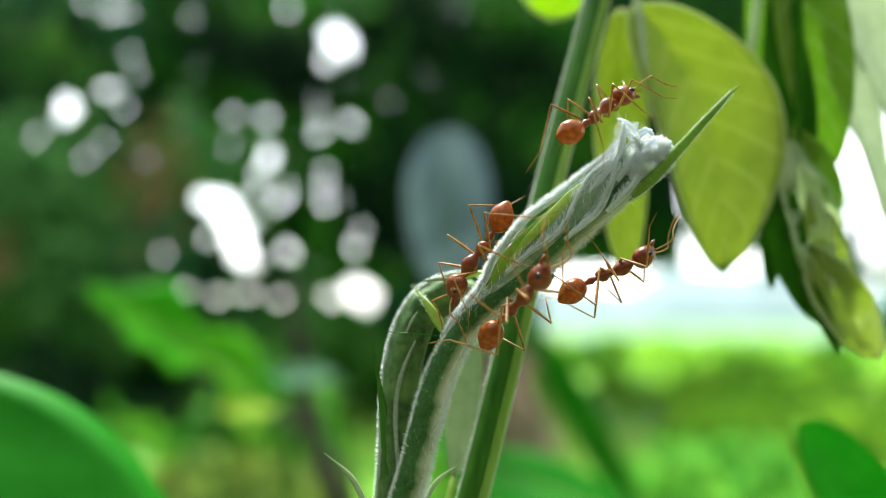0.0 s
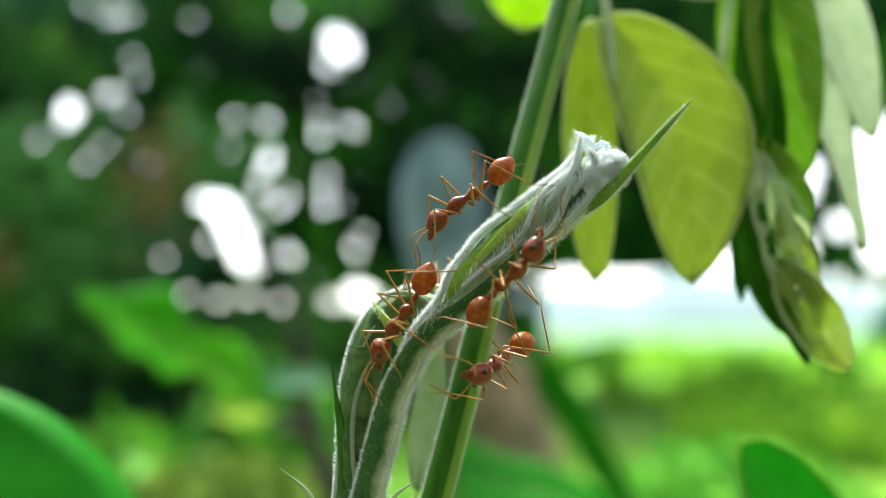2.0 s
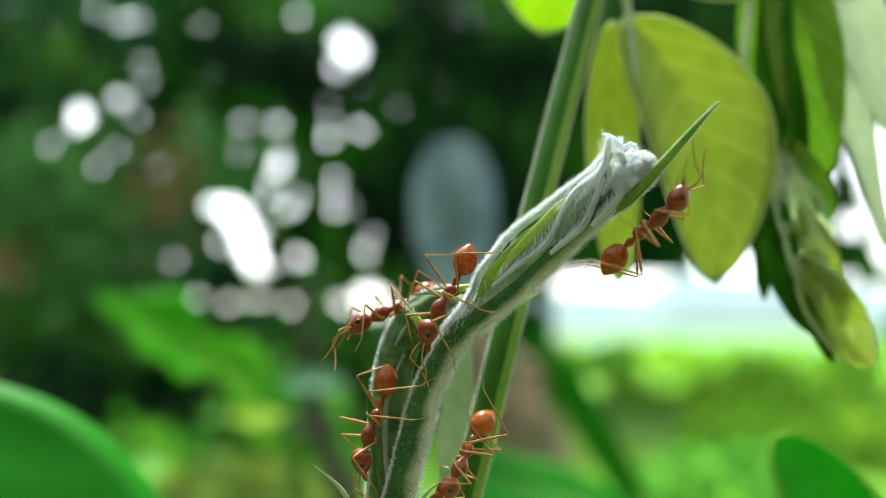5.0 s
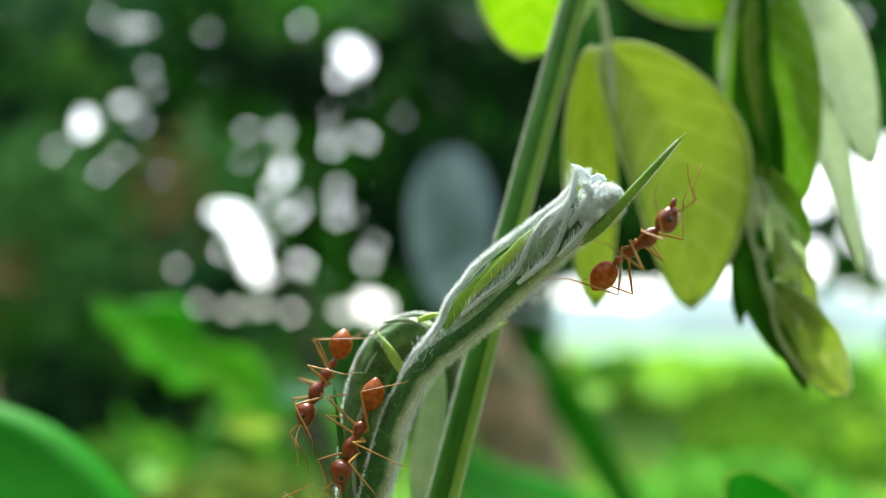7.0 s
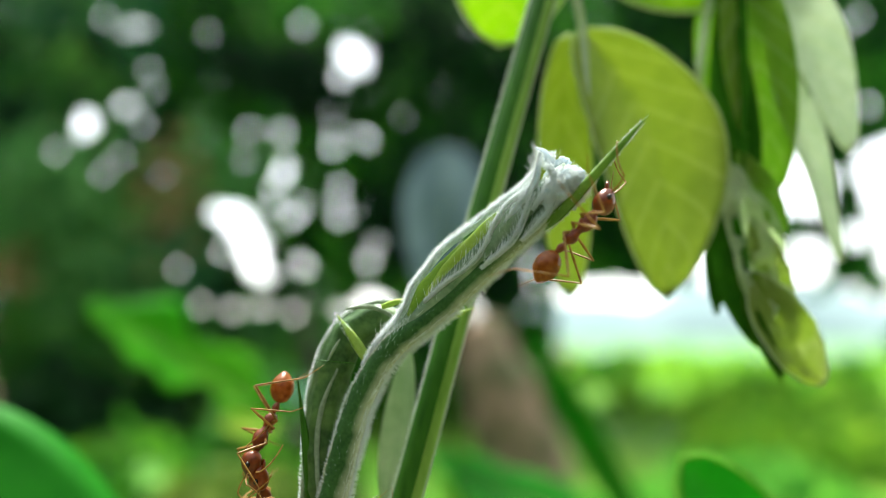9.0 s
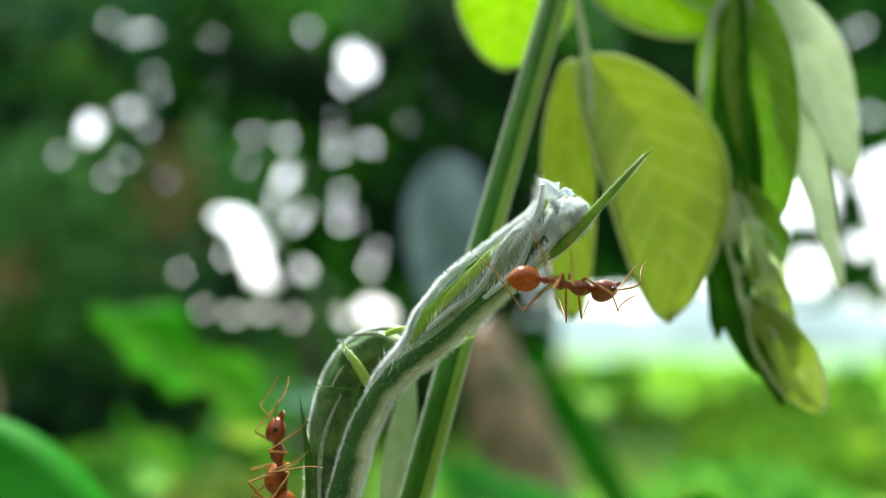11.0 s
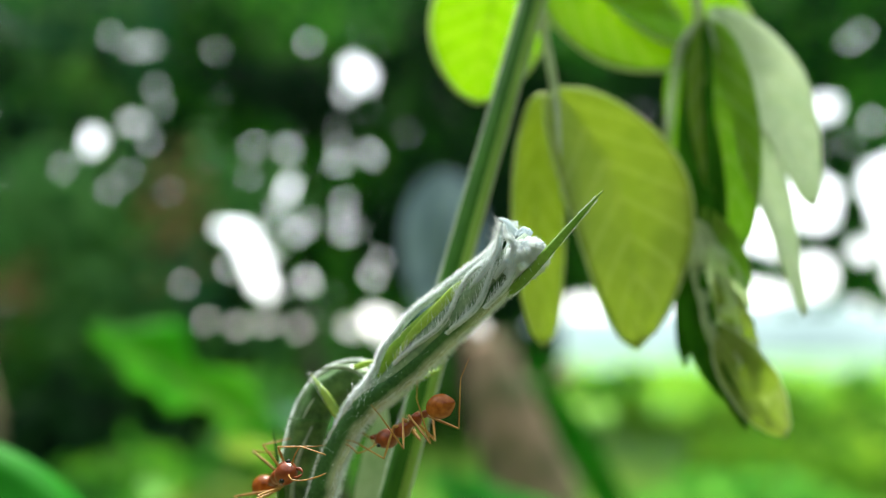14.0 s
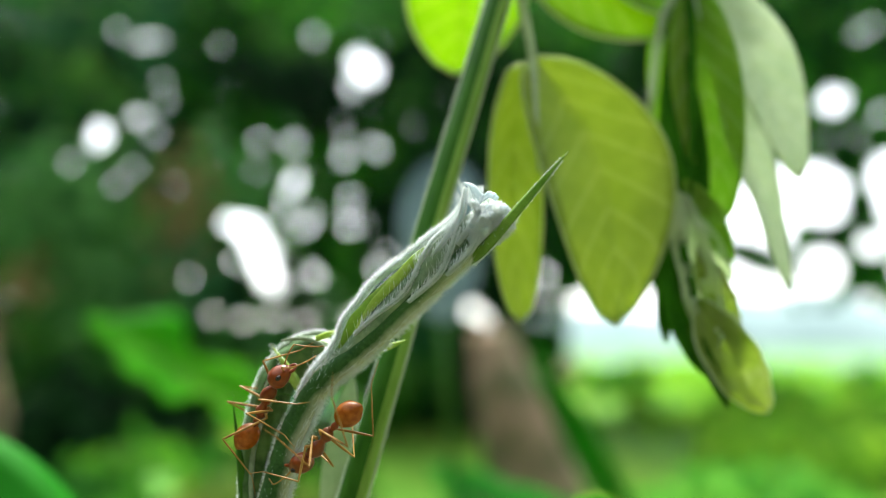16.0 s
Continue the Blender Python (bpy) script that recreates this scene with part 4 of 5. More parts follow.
curl = part("curled_bud", tube(CURL, [0.0007, 0.0008, 0.0010, 0.0012, 0.00125, 0.0013, 0.00135, 0.0014, 0.0013, 0.0010], count=100, seg=20, ribs=6, rib=0.10, origin=O, rough=0.16), M_CURL, plant, "curled downy green leaf bud")
cpath = spline(CURL, 100)
cfr = frames_of(cpath)
curl_edges = []
line = [p + f[1] * 0.0013 + f[2] * 0.0001 for p, f in zip(cpath, cfr)][22:]
part("pale_rib", tube(line, [0.00015, 0.00017, 0.00018, 0.00018, 0.00014], count=len(line), seg=9, smooth=False, origin=O, rough=0.25), M_CURLEDGE, curl, "pale silky rib")
curl_edges.append(line)
for rows_, r in (
    (pt((-1.44, 53.45, 1.97), (0.37, 53.45, 2.11), (1.68, 53.45, 1.56), (2.64, 53.45, 0.77)), (0.12, 0.29, 0.29, 0.12)),
    (pt((-1.99, 53.70, -2.34), (-2.73, 53.70, -4.02), (-3.25, 53.70, -5.86), (-3.40, 53.70, -8.25), (-3.15, 53.70, -11.50)), (0.12, 0.25, 0.33, 0.33, 0.29)),
    (pt((-1.84, 53.50, -0.21), (-2.25, 53.50, -0.88), (-2.67, 53.50, -1.73)), (0.08, 0.20, 0.12)),
):
    part("pale_rib", tube(rows_, [x / 1700 for x in r], count=30, seg=9, origin=O, flat=0.5, rough=0.3), M_CURLPALE, curl, "faint pale silky rib")
part("strand", tube(pt((-3.84, 53.30, -1.68), (-2.03, 53.30, -1.83), (-0.14, 53.30, -1.98)), [0.00003, 0.00004, 0.00003], count=16, seg=6, origin=O), M_STEM, curl, "thin yellow-green strand")
lance("sprout", pt((0.3, 53.4, -1.9), (-0.95, 53.4, 0.01), (-2.15, 53.6, 1.61)), 0.78, M_SPROUT, "small lime green sprout", curl, keel=0.7)
lance("inner_leaflet", pt((-0.9, 53.9, -9.0), (-0.4, 53.8, -4.0), (0.6, 53.6, -0.6)), 1.7, M_LANCE, "yellow-green inner leaflet", curl)
part("dark_spot", lathe(egg(0.26, 0.12), 8, at=tuple((mm(-2.52, 53.75, -1.21) - O) * 1000)), M_EYE, curl, "tiny black speck")

# hairs of shoot and buds
hairs = []
fringes = [(SKIN[0], 1, 3600, 0.42), *((x, 1, 2200, 0.20) for x in RIDGES), *((x, -1, 1000, 0.15) for x in RIDGES), ((curl_edges[0], [0.24, 0.27, 0.28, 0.26, 0.18]), 1, 1000, 0.2)]
fringe = []
for (line, radii), side, count, long in fringes:
    f = frames_of(line)
    for _ in range(count):
        k = random.randrange(len(line) - 1)
        t, n, b = f[k]
        root = line[k].lerp(line[k + 1], random.random())
        a = random.gauss(0, 0.55)
        out = n * side * math.cos(a) + b * math.sin(a)
        way = out + t * random.gauss(0.3 if long > 0.3 else 0.55, 0.4)
        fringe.append((root + out * lerp_list(radii, k / (len(line) - 1)) * 0.85 / 1000, way, long / 1000 * random.uniform(0.5, 1.3)))
# the shoot's own two flanks
for count, middle, spread_, long in ((3000, math.pi, 0.36, 0.48), (1900, 0.0, 0.3, 0.30), (500, 2.6, 0.25, 0.24)):
    for _ in range(count):
        k = random.randrange(48, NS - 6)
        t, n, b = sfr[k]
        a = random.gauss(middle, spread_)
        out = n * math.cos(a) + b * math.sin(a) * 0.85
        way = out + t * random.gauss(0.2, 0.35) + Vector((0, 0, -0.25 if middle > 2 else 0.1))
        fringe.append((core[k].lerp(core[k + 1], random.random()) + out * core_r[k] * 0.97, way, long / 1000 * random.uniform(0.35, 1.25)))
part("hairs", spikes(fringe, 0.000020, O), M_HAIR, shoot, "dense short white fringe of hairs", "stuff")
# down lying along the pale flank
for _ in range(1700):
    k = random.randrange(48, NS - 8)
    t, n, b = sfr[k]
    a = random.uniform(2.25, 3.3)
    out = n * math.cos(a) + b * math.sin(a) * 0.85
    hairs.append((core[k].lerp(core[k + 1], random.random()) + out * core_r[k] * 1.0, t + out * random.uniform(0.02, 0.2) + n * random.gauss(0, 0.12), random.uniform(0.4, 0.9) / 1000))
# silk lying along the folded leaflets
for line in (bundle, *edge_lines):
    f = frames_of(line)
    for _ in range(150):
        k = random.randrange(4, len(line) - 1)
        t, n, b = f[k]
        a = random.uniform(-0.4, 1.7)
        out = n * math.cos(a) + b * math.sin(a)
        skin = 0.95 if line is bundle else 0.2
        hairs.append((line[k] + out * skin / 1000, t * 0.9 + n * random.gauss(0.35, 0.35) + out * 0.3, random.uniform(0.5, 1.1) / 1000))
lpath = spline(LANCE, 40)
lfr = frames_of(lpath)
for _ in range(900):
    k = random.randrange(3, 37)
    t, n, b = lfr[k]
    s = random.choice((1, -1))
    hairs.append((lpath[k].lerp(lpath[k + 1], random.random()) + n * s * 0.00038 * (1 - (k / 39) ** 3), n * s + t * random.gauss(0.5, 0.3) + b * random.gauss(0, 0.4), random.uniform(0.07, 0.16) / 1000))
# short silk over the dark face of the shoot
silk = []
for _ in range(260):
    u = random.uniform(0.0, 0.97)
    p, (t, n, b) = along(u)
    a = random.uniform(0.15, 2.9)
    out = n * math.cos(a) + b * math.sin(a)
    silk.append((core[int((U0 + (1 - U0) * u) * (NS - 1))] + out * core_r[int((U0 + (1 - U0) * u) * (NS - 1))] * 0.9, t * 1.0 + out * random.uniform(0.15, 0.5) + n * random.gauss(0, 0.3), random.uniform(0.10, 0.24) / 1000))
part("silk", spikes(silk, 0.000008, O), M_HAIR, shoot, "very short white silk", "stuff")
wool = []
for _ in range(260):
    # matted tufts: hairs of one tuft lean to a common tip
    d = Vector((random.gauss(0, 1), random.gauss(0, 1), random.gauss(0, 1))).normalized()
    t, n, b = ax_end
    root = wool_c + (t * d.x * 1.5 + n * d.y * 1.08 + b * d.z * 0.92) / 1000
    lean = (t * (d.x * 0.6 + 0.6) + n * (d.y * 0.8 + 0.3) + b * d.z * 0.5).normalized()
    lean = (lean + Vector((random.gauss(0, 0.35), random.gauss(0, 0.35), random.gauss(0, 0.35)))).normalized()
    tip = root + lean * random.uniform(0.22, 0.55) / 1000
    for _ in range(30):
        start = root + Vector((random.gauss(0, 0.16), random.gauss(0, 0.16), random.gauss(0, 0.16))) / 1000
        way = tip - start
        wool.append((start, way, way.length * random.uniform(0.7, 1.15)))
part("wool_hairs", spikes(wool, 0.000015, O), M_HAIR, shoot, "matted tufts of white wool", "stuff")
for k in range(420):
    root = tuft + Vector((random.uniform(-0.0003, 0.0007), random.uniform(-0.0003, 0.0003), random.uniform(-0.0008, 0.0003)))
    hairs.append((root, Vector((random.gauss(-0.5, 0.6), random.gauss(0, 0.5), random.gauss(0.7, 0.4))), random.uniform(0.15, 0.36) / 1000))
for _ in range(260):
    q = random.random()
    a = random.uniform(0, 6.28)
    hairs.append((mm(0.3 - 2.35 * q, 53.35, -1.9 + 3.4 * q) + Vector((math.cos(a), 0, math.sin(a))) * 0.0002, Vector((math.cos(a), -0.3, math.sin(a))), random.uniform(0.12, 0.25) / 1000))
part("hairs", spikes(hairs, 0.000013, O), M_HAIR, shoot, "fine white silky hairs", "stuff")
lhairs = []
for dn in (1.15, 0.98):
    for _ in range(1300):
        k = random.randrange(60, 126)
        t, n, b = fr[k]
        side = 1 if dn > 1 else -1
        lhairs.append((path[k].lerp(path[k + 1], random.random()) + n * side * 0.00105, n * side + b * random.gauss(0, 0.6) + t * random.gauss(0, 0.3), random.uniform(0.2, 0.45) / 1000))
part("hairs", spikes(lhairs, 0.000012, O), M_HAIR, stem, "fine white silky hairs", "stuff")


def stalk(line, r, material=M_STEMPALE, label="pale downy leaf stalk"):
    return part("leaf_stalk", tube(line, [x / 1000 for x in r], count=20, seg=10, origin=O), material, plant, label)


# hanging leaf pair
stalk(pt((18.9, 66.4, 17.4), (18.8, 67.2, 23.0), (18.6, 68.4, 29.2), (17.4, 67, 34.78), (16.4, 64.2, 38.6)), (0.10, 0.22, 0.40, 0.5, 0.55), M_DOWN)
leaf("leaflet", plant, mm(19.0, 70, 29.8), mm(26.1, 68, 3.4), (0.05, -1, 0.1), 0.0120, M_LEAF, "hanging yellow-green leaflet with pale veins", fold=26, droop=0.04, belly=0.48, offset=-0.10, blunt=0.60, rim=0.00013, ribmat=M_LEAF, rib_width=0.4)
leaf("leaflet", plant, mm(17.7, 71, 29.6), mm(17.2, 70, 3.5), (0.25, -1, 0.1), 0.0056, M_LEAF, "hanging yellow-green leaflet seen half edge-on", fold=22, droop=-0.02, belly=0.46, blunt=0.42, offset=0.03, rim=0.0001, ribmat=M_LEAF, rib_width=0.4)
leaf("leaflet", plant, mm(0.9, 61, -13.7), mm(2.7, 61, -1.0), (0.1, -1, 0.1), 0.0026, M_GREYLEAF, "small pale grey-green upright leaflet", fold=12, blunt=0.6, rim=0, ribmat=M_GREYLEAF, rib_width=0.5)
stalk(pt((0.9, 61, -13.5), (-1.2, 59, -22), (-1.0, 57, -24.5)), (0.2, 0.3, 0.35))
# top leaves
leaf("leaflet", plant, mm(13.57, 70, 45.4), mm(10.9, 73, 29.2), (0, -1, 0.5), 0.0125, M_LEAFTOP, "round bright lime leaflet lit from behind", fold=5, blunt=0.6, belly=0.5)
leaf("leaflet", plant, mm(17.2, 70, 41.2), mm(33.8, 73, 34.0), (0.1, -1, 0.15), 0.0118, M_LEAFTOP, "bright lime leaflet lit from behind", fold=8, blunt=0.65, belly=0.48)
leaf("leaflet", plant, mm(23.0, 72, 42.4), mm(41.0, 74, 37.5), (0.0, -1, 0.2), 0.0110, M_LEAFTOP, "bright lime leaflet lit from behind", fold=8, blunt=0.65, belly=0.55)
stalk(pt((13.6, 70, 45.2), (15.5, 67, 46), (18.5, 64, 46)), (0.3, 0.4, 0.5))
stalk(pt((23, 72, 46.2), (21, 68, 49), (19.5, 64.5, 51)), (0.3, 0.4, 0.5))
# hanging cluster beside
stalk(pt((30.4, 71, 24.5), (31.92, 71, 33.99), (33.76, 70, 37.81), (30, 68, 46), (21.5, 65, 58)), (0.4, 0.45, 0.5, 0.5, 0.5), M_DOWN)
leaf("leaflet", plant, mm(34.0, 70.4, 37.5), mm(30.9, 69.4, 1.8), (-0.7, -0.7, 0.1), 0.0038, M_LEAFDARK, "dark green leaflet hanging edge-on", rim=0.0001, rimmat=M_LEAFDARK, ribmat=M_LEAFDARK, fold=30, blunt=0.5, offset=-0.02)
leaf("leaflet", plant, mm(32.9, 73, 36.0), mm(32.0, 72.5, 22.5), (-0.2, -1, 0.1), 0.0036, M_LEAFMID, "narrow green leaflet behind a dark one", rim=0, fold=20, blunt=0.5, ribmat=M_LEAFMID, rib_width=0.4)
leaf("leaflet", plant, mm(33.2, 69.4, 31.0), mm(34.2, 67.9, 13.2), (-0.4, -1, 0), 0.0026, M_LEAFDARK, "dark green drooping leaflet", fold=26, blunt=0.5, belly=0.6, rim=0, ribmat=M_LEAFDARK, rib_width=0.4)
leaf("leaflet", plant, mm(34.6, 70, 37.0), mm(36.3, 68, 13.0), (-0.3, -1, 0), 0.0064, M_LEAFMID, "yellow-green drooping leaflet", fold=26, blunt=0.55, droop=0.04, rim=0, ribmat=M_LEAFMID, rib_width=0.4)
leaf("leaflet", plant, mm(35.6, 71, 39), mm(44.4, 70, 17.4), (0.25, -1, 0.1), 0.0082, M_LEAFPALE, "pale whitish-green leaflet underside hanging down", fold=14, blunt=0.6, belly=0.42, wave=0.02, offset=-0.05, rim=0, ribmat=M_LEAFPALE, rib_width=0.4)
leaf("leaflet", plant, mm(36.6, 69.6, 29.5), mm(42.0, 68, 6.6), (0.3, -1, 0.1), 0.0040, M_LEAFPALE, "narrow pale whitish-green leaflet tip hanging down", fold=20, blunt=0.7, wave=0.02, rim=0, ribmat=M_LEAFPALE, rib_width=0.4)
leaf("leaflet", plant, mm(31.3, 68.5, 14.6), mm(34.1, 67.2, -1.4), (-0.6, -1, 0.1), 0.0034, M_LEAFDARK, "dark green folded leaflet", rim=0.00006, rimmat=M_LEAFDARK, ribmat=M_LEAFDARK, fold=30, blunt=0.5, belly=0.5, offset=0.05, crumple=0.02)
leaf("leaflet", plant, mm(32.0, 67.5, 15.8), mm(34.6, 66.9, 0.8), (-0.3, -1, 0.1), 0.0036, M_PALEGREEN, "crumpled pale silky young leaflet", rim=0, fold=24, blunt=0.5, belly=0.5, wave=0.05, lobes=0.06, crumple=0.05, ribmat=M_PALEGREEN)
leaf("leaflet", plant, mm(32.6, 67.8, 17.0), mm(36.3, 66.9, 8.8), (-0.3, -1, 0.1), 0.0025, M_LEAFMID, "small yellow-green pointed leaflet", rim=0, fold=28, blunt=0.6, belly=0.5, offset=-0.03, crumple=0.03, ribmat=M_LEAFDARK)
leaf("leaflet", plant, mm(33.2, 67.3, 13.2), mm(36.4, 67.0, 7.2), (-0.2, -1, 0.1), 0.0020, M_PALEGREEN, "small pale pointed leaflet tip", rim=0, fold=24, blunt=0.7, belly=0.4, crumple=0.03, ribmat=M_LEAFMID)
leaf("leaflet", plant, mm(33.3, 66.9, 10.6), mm(36.5, 66.5, 1.2), (-0.2, -1, 0.1), 0.0028, M_MOTTLED, "crumpled mottled pale and green leaflet", rim=0, fold=22, blunt=0.6, belly=0.5, wave=0.05, lobes=0.06, crumple=0.05, ribmat=M_LEAFMID)
leaf("leaflet", plant, mm(33.0, 66.6, 5.8), mm(38.6, 66, -4.4), (-0.1, -1, 0.1), 0.0048, M_MOTTLED, "olive green leaflet with a pale crumpled tip", rim=0.00010, rimmat=M_PALEGREEN, fold=22, blunt=0.6, belly=0.52, wave=0.03, lobes=0.03, offset=0.03, crumple=0.03, ribmat=M_MOTTLED)
leaf("leaflet", plant, mm(32.3, 66.5, 3.6), mm(35.3, 66, -4.0), (-0.5, -1, 0.1), 0.0013, M_LEAFDARK, "dark narrow folded leaflet tip", rim=0.00004, rimmat=M_OLIVELEAF, ribmat=M_LEAFDARK, fold=32, blunt=0.6, crumple=0.03)
# blunt leaf close to the lens
leaf("leaflet", plant, mm(25.4, 39.2, -15.4), mm(17.8, 37.7, -5.7), (0.15, -1, 0.35), 0.0049, M_NEAR, "soft green blunt-ended leaflet", fold=10, blunt=0.5, belly=0.55, rim=0.00009, rimmat=M_LEAFMID)
stalk(pt((25.9, 39.2, -15.3), (28, 41, -22), (18, 48, -60), (-4, 56, -140)), (0.25, 0.35, 0.45, 0.5), M_STEM, "thin green leaf stalk")


# ---- neighbouring plants ----
def low_plant(label, root, base, tip, face, width, material, stem_r, stemmat=M_STEM, **kw):
    ob = thing("leafy_plant", root, label, "plant")
    o = ob.matrix_world.translation
    b = Vector(base)
    mid = (Vector(root) + b) / 2 + Vector((0.02, 0.01, 0.05))
    part("stem", tube([Vector(root) - Vector((0, 0, 0.01)), mid, b], [stem_r * 1.5, stem_r, stem_r * 0.7], count=24, seg=10, origin=o), stemmat, ob)
    leaf("leaf", ob, base, tip, face, width, material, rim=0, **kw)
    return ob


low_plant("low plant with one broad smooth green leaf", (-0.09, 0.10, 0), mm(-72, 85, -8), mm(-30, 88, -44), (0.15, -0.6, 0.8), 0.0345, M_BROAD, 0.0012, fold=6, blunt=0.55, belly=0.5)
low_plant("green plant with a lobed yellow-green leaf", (-0.05, 0.36, 0), mm(-65.3, 312, -40.0), mm(-133.6, 277, 8.8), (0.2, -0.7, 0.7), 0.0293, M_MID, 0.0020, fold=12, blunt=0.55, belly=0.55, lobes=0.36)
low_plant("plant with an upright rounded leaf, sky sheen in its pale blue-grey colour", (0.01, 0.31, 0), mm(1.6, 296, 6), mm(2.4, 290, 72), (0, -0.8, 0.75), 0.0345, M_DOME, 0.002, fold=8, blunt=0.42, belly=0.56)
low_plant("low plant with a small yellow-green leaf", (-0.08, 0.42, 0), mm(-85.9, 400, -48.9), mm(-117.6, 392, -53.0), (0.2, -0.7, 0.6), 0.022, M_MIDLIME, 0.0014, fold=12, blunt=0.6, lobes=0.15)
low_plant("low plant with a small blue-green leaf", (-0.03, 0.44, 0), mm(-58.6, 420, -37.8), mm(-97.5, 415, -38.7), (0.1, -0.7, 0.7), 0.013, M_TEAL, 0.0014, fold=10, blunt=0.6)
low_plant("low plant with a plain green leaf", (-0.06, 0.23, 0), mm(-48, 205, -88), mm(-33, 200, -53), (0.2, -0.8, 0.6), 0.026, M_BROAD, 0.0014, fold=12, blunt=0.6)
low_plant("low plant with a long green leaf", (0.12, 0.42, 0), mm(106, 400.0, -113), mm(44, 400.0, -3), (-0.5, -0.8, 0.3), 0.019, M_BROAD, 0.0014, fold=14, blunt=0.6)
low_plant("low plant with a broad green leaf", (0.09, 0.27, 0), mm(64.0, 250.0, -70.3), mm(4.9, 260.0, -50.1), (0.1, -0.6, 0.8), 0.024, M_BROAD, 0.0014, fold=10, blunt=0.6)
low_plant("low plant with a broad green leaf", (0.08, 0.35, 0), mm(53.2, 330.0, -93.3), mm(-5.5, 330.0, -55.5), (0.1, -0.6, 0.8), 0.030, M_BROAD, 0.0014, fold=10, blunt=0.6)


# ---- ants ----
def ant_leg(knee, ankle, foot):
    bm = bmesh.new()
    k, a, f = Vector(knee) * 0.96, Vector(ankle) * 0.95, Vector(foot) * 0.94
    c = Vector((k.x * 0.12, k.y * 0.16, -0.22))
    pts = [Vector(), c, c.lerp(k, 0.12), c.lerp(k, 0.55), c.lerp(k, 0.93), k, k.lerp(a, 0.06), k.lerp(a, 0.5), k.lerp(a, 0.96), a, a.lerp(f, 0.3), a.lerp(f, 0.65), f]
    radii = [0.15, 0.12, 0.078, 0.105, 0.074, 0.066, 0.060, 0.066, 0.047, 0.038, 0.032, 0.028, 0.018]
    return tube([p / 1000 for p in pts], [r / 1000 for r in radii], count=len(pts), seg=8, smooth=False, toward=None)


LEGS = [((1.25, 0.32, -0.25), (1.4, 1.8, 1.5), (2.9, 2.7, -1.0), (3.9, 3.1, -1.7)),
        ((0.35, 0.30, -0.28), (-0.1, 2.3, 2.0), (-0.5, 3.9, -0.9), (-0.9, 5.0, -1.7)),
        ((-0.15, 0.30, -0.25), (-2.1, 1.8, 2.5), (-4.1, 2.9, -0.7), (-5.7, 3.6, -1.7))]


def build_ant():
    ant = thing("ant", (0, 0, 0), "orange-brown weaver ant walking on the downy shoot", "ant", "ants on the shoot")
    h = [(-0.95, 0.10), (-0.88, 0.42), (-0.72, 0.66), (-0.45, 0.80), (-0.1, 0.83), (0.25, 0.74), (0.55, 0.58), (0.75, 0.44), (0.88, 0.30), (0.93, 0.08)]
    head = part("head", lathe([(x * 1.03, r * 1.18) for x, r in h], 20, sy=0.95, sz=0.8), M_ANT, ant)
    head.location = (0.0032, 0, -0.0001)
    head.rotation_euler = (0, radians(22), 0)
    for s in (1, -1):
        part("eye", lathe(egg(0.48, 0.21), 12, at=(0.13, s * 0.75, 0.33), sz=0.85), M_EYE, head, "small black eye")
        part("mandible", tube([(0.00078, s * 0.00030, -0.00012), (0.00112, s * 0.00034, -0.00022), (0.00140, s * 0.00018, -0.00028), (0.00150, s * 0.00002, -0.0003)], [0.00014, 0.00013, 0.00009, 0.00003], count=10, seg=8, toward=None), M_ANT, head, "curved dark jaw")
        ob = part("antenna", tube([(0, 0, 0), (0.0007, s * 0.0006, 0.0004), (0.0013, s * 0.0011, 0.00055), (0.00142, s * 0.0012, 0.00045), (0.0020, s * 0.0011, -0.0001), (0.0029, s * 0.0008, -0.0006), (0.0035, s * 0.0006, -0.0008)], [0.00006, 0.00006, 0.00006, 0.000055, 0.000055, 0.00006, 0.00004], count=26, seg=7, toward=None), M_ANTLEG, head, "thin elbowed antenna")
        ob.location = (0.0006, s * 0.00022, 0.0002)
    prof = [(-0.85, 0.12), (-0.8, 0.26), (-0.55, 0.40), (-0.2, 0.42), (0.05, 0.33), (0.3, 0.24), (0.5, 0.25), (0.75, 0.40), (1.1, 0.54), (1.5, 0.53), (1.85, 0.40), (2.1, 0.24), (2.3, 0.17), (2.45, 0.12)]
    bm = lathe(prof, 18, sy=1.0, sz=1.1)
    for v in bm.verts:
        x = v.co.x * 1000
        v.co.z += 0.0001 * math.sin(x * 1.6) + (0.00008 if -0.6 < x < 0 and v.co.z > 0 else 0)
    part("thorax", bm, M_ANT, ant)
    bm = lathe([(-1.95, 0.13), (-1.7, 0.15), (-1.45, 0.24), (-1.25, 0.27), (-1.05, 0.17), (-0.8, 0.14)], 14, sz=1.15)
    part("petiole", bm, M_ANT, ant, "narrow waist node")
    g = []
    for x, r in egg(2.55, 0.95, 22, fat=0.53):
        g.append((x, r * (1 + 0.012 * math.sin((x + 1.3) * 9)) * (1 - 0.34 * max(0.0, -x - 0.2) ** 1.5)))
    gaster = part("gaster", lathe(g, 22, sy=0.95, sz=0.97), M_ANTGASTER, ant, "amber-brown abdomen tapering to a point")
    gaster.location = (-0.00302, 0, 0.0002)
    gaster.rotation_euler = (0, radians(14), 0)
    for root, knee, ankle, foot in LEGS:
        for s in (1, -1):
            fl = lambda p: (p[0], p[1] * s, p[2])
            ob = part("leg", ant_leg(fl(knee), fl(ankle), fl(foot)), M_ANTLEG, ant, "long thin amber leg")
            ob.location = Vector(fl(root)) / 1000
    for o in ant.children_recursive:  # a worker of middle size
        o.data.transform(Matrix.Scale(0.93, 4))
        o.location *= 0.93
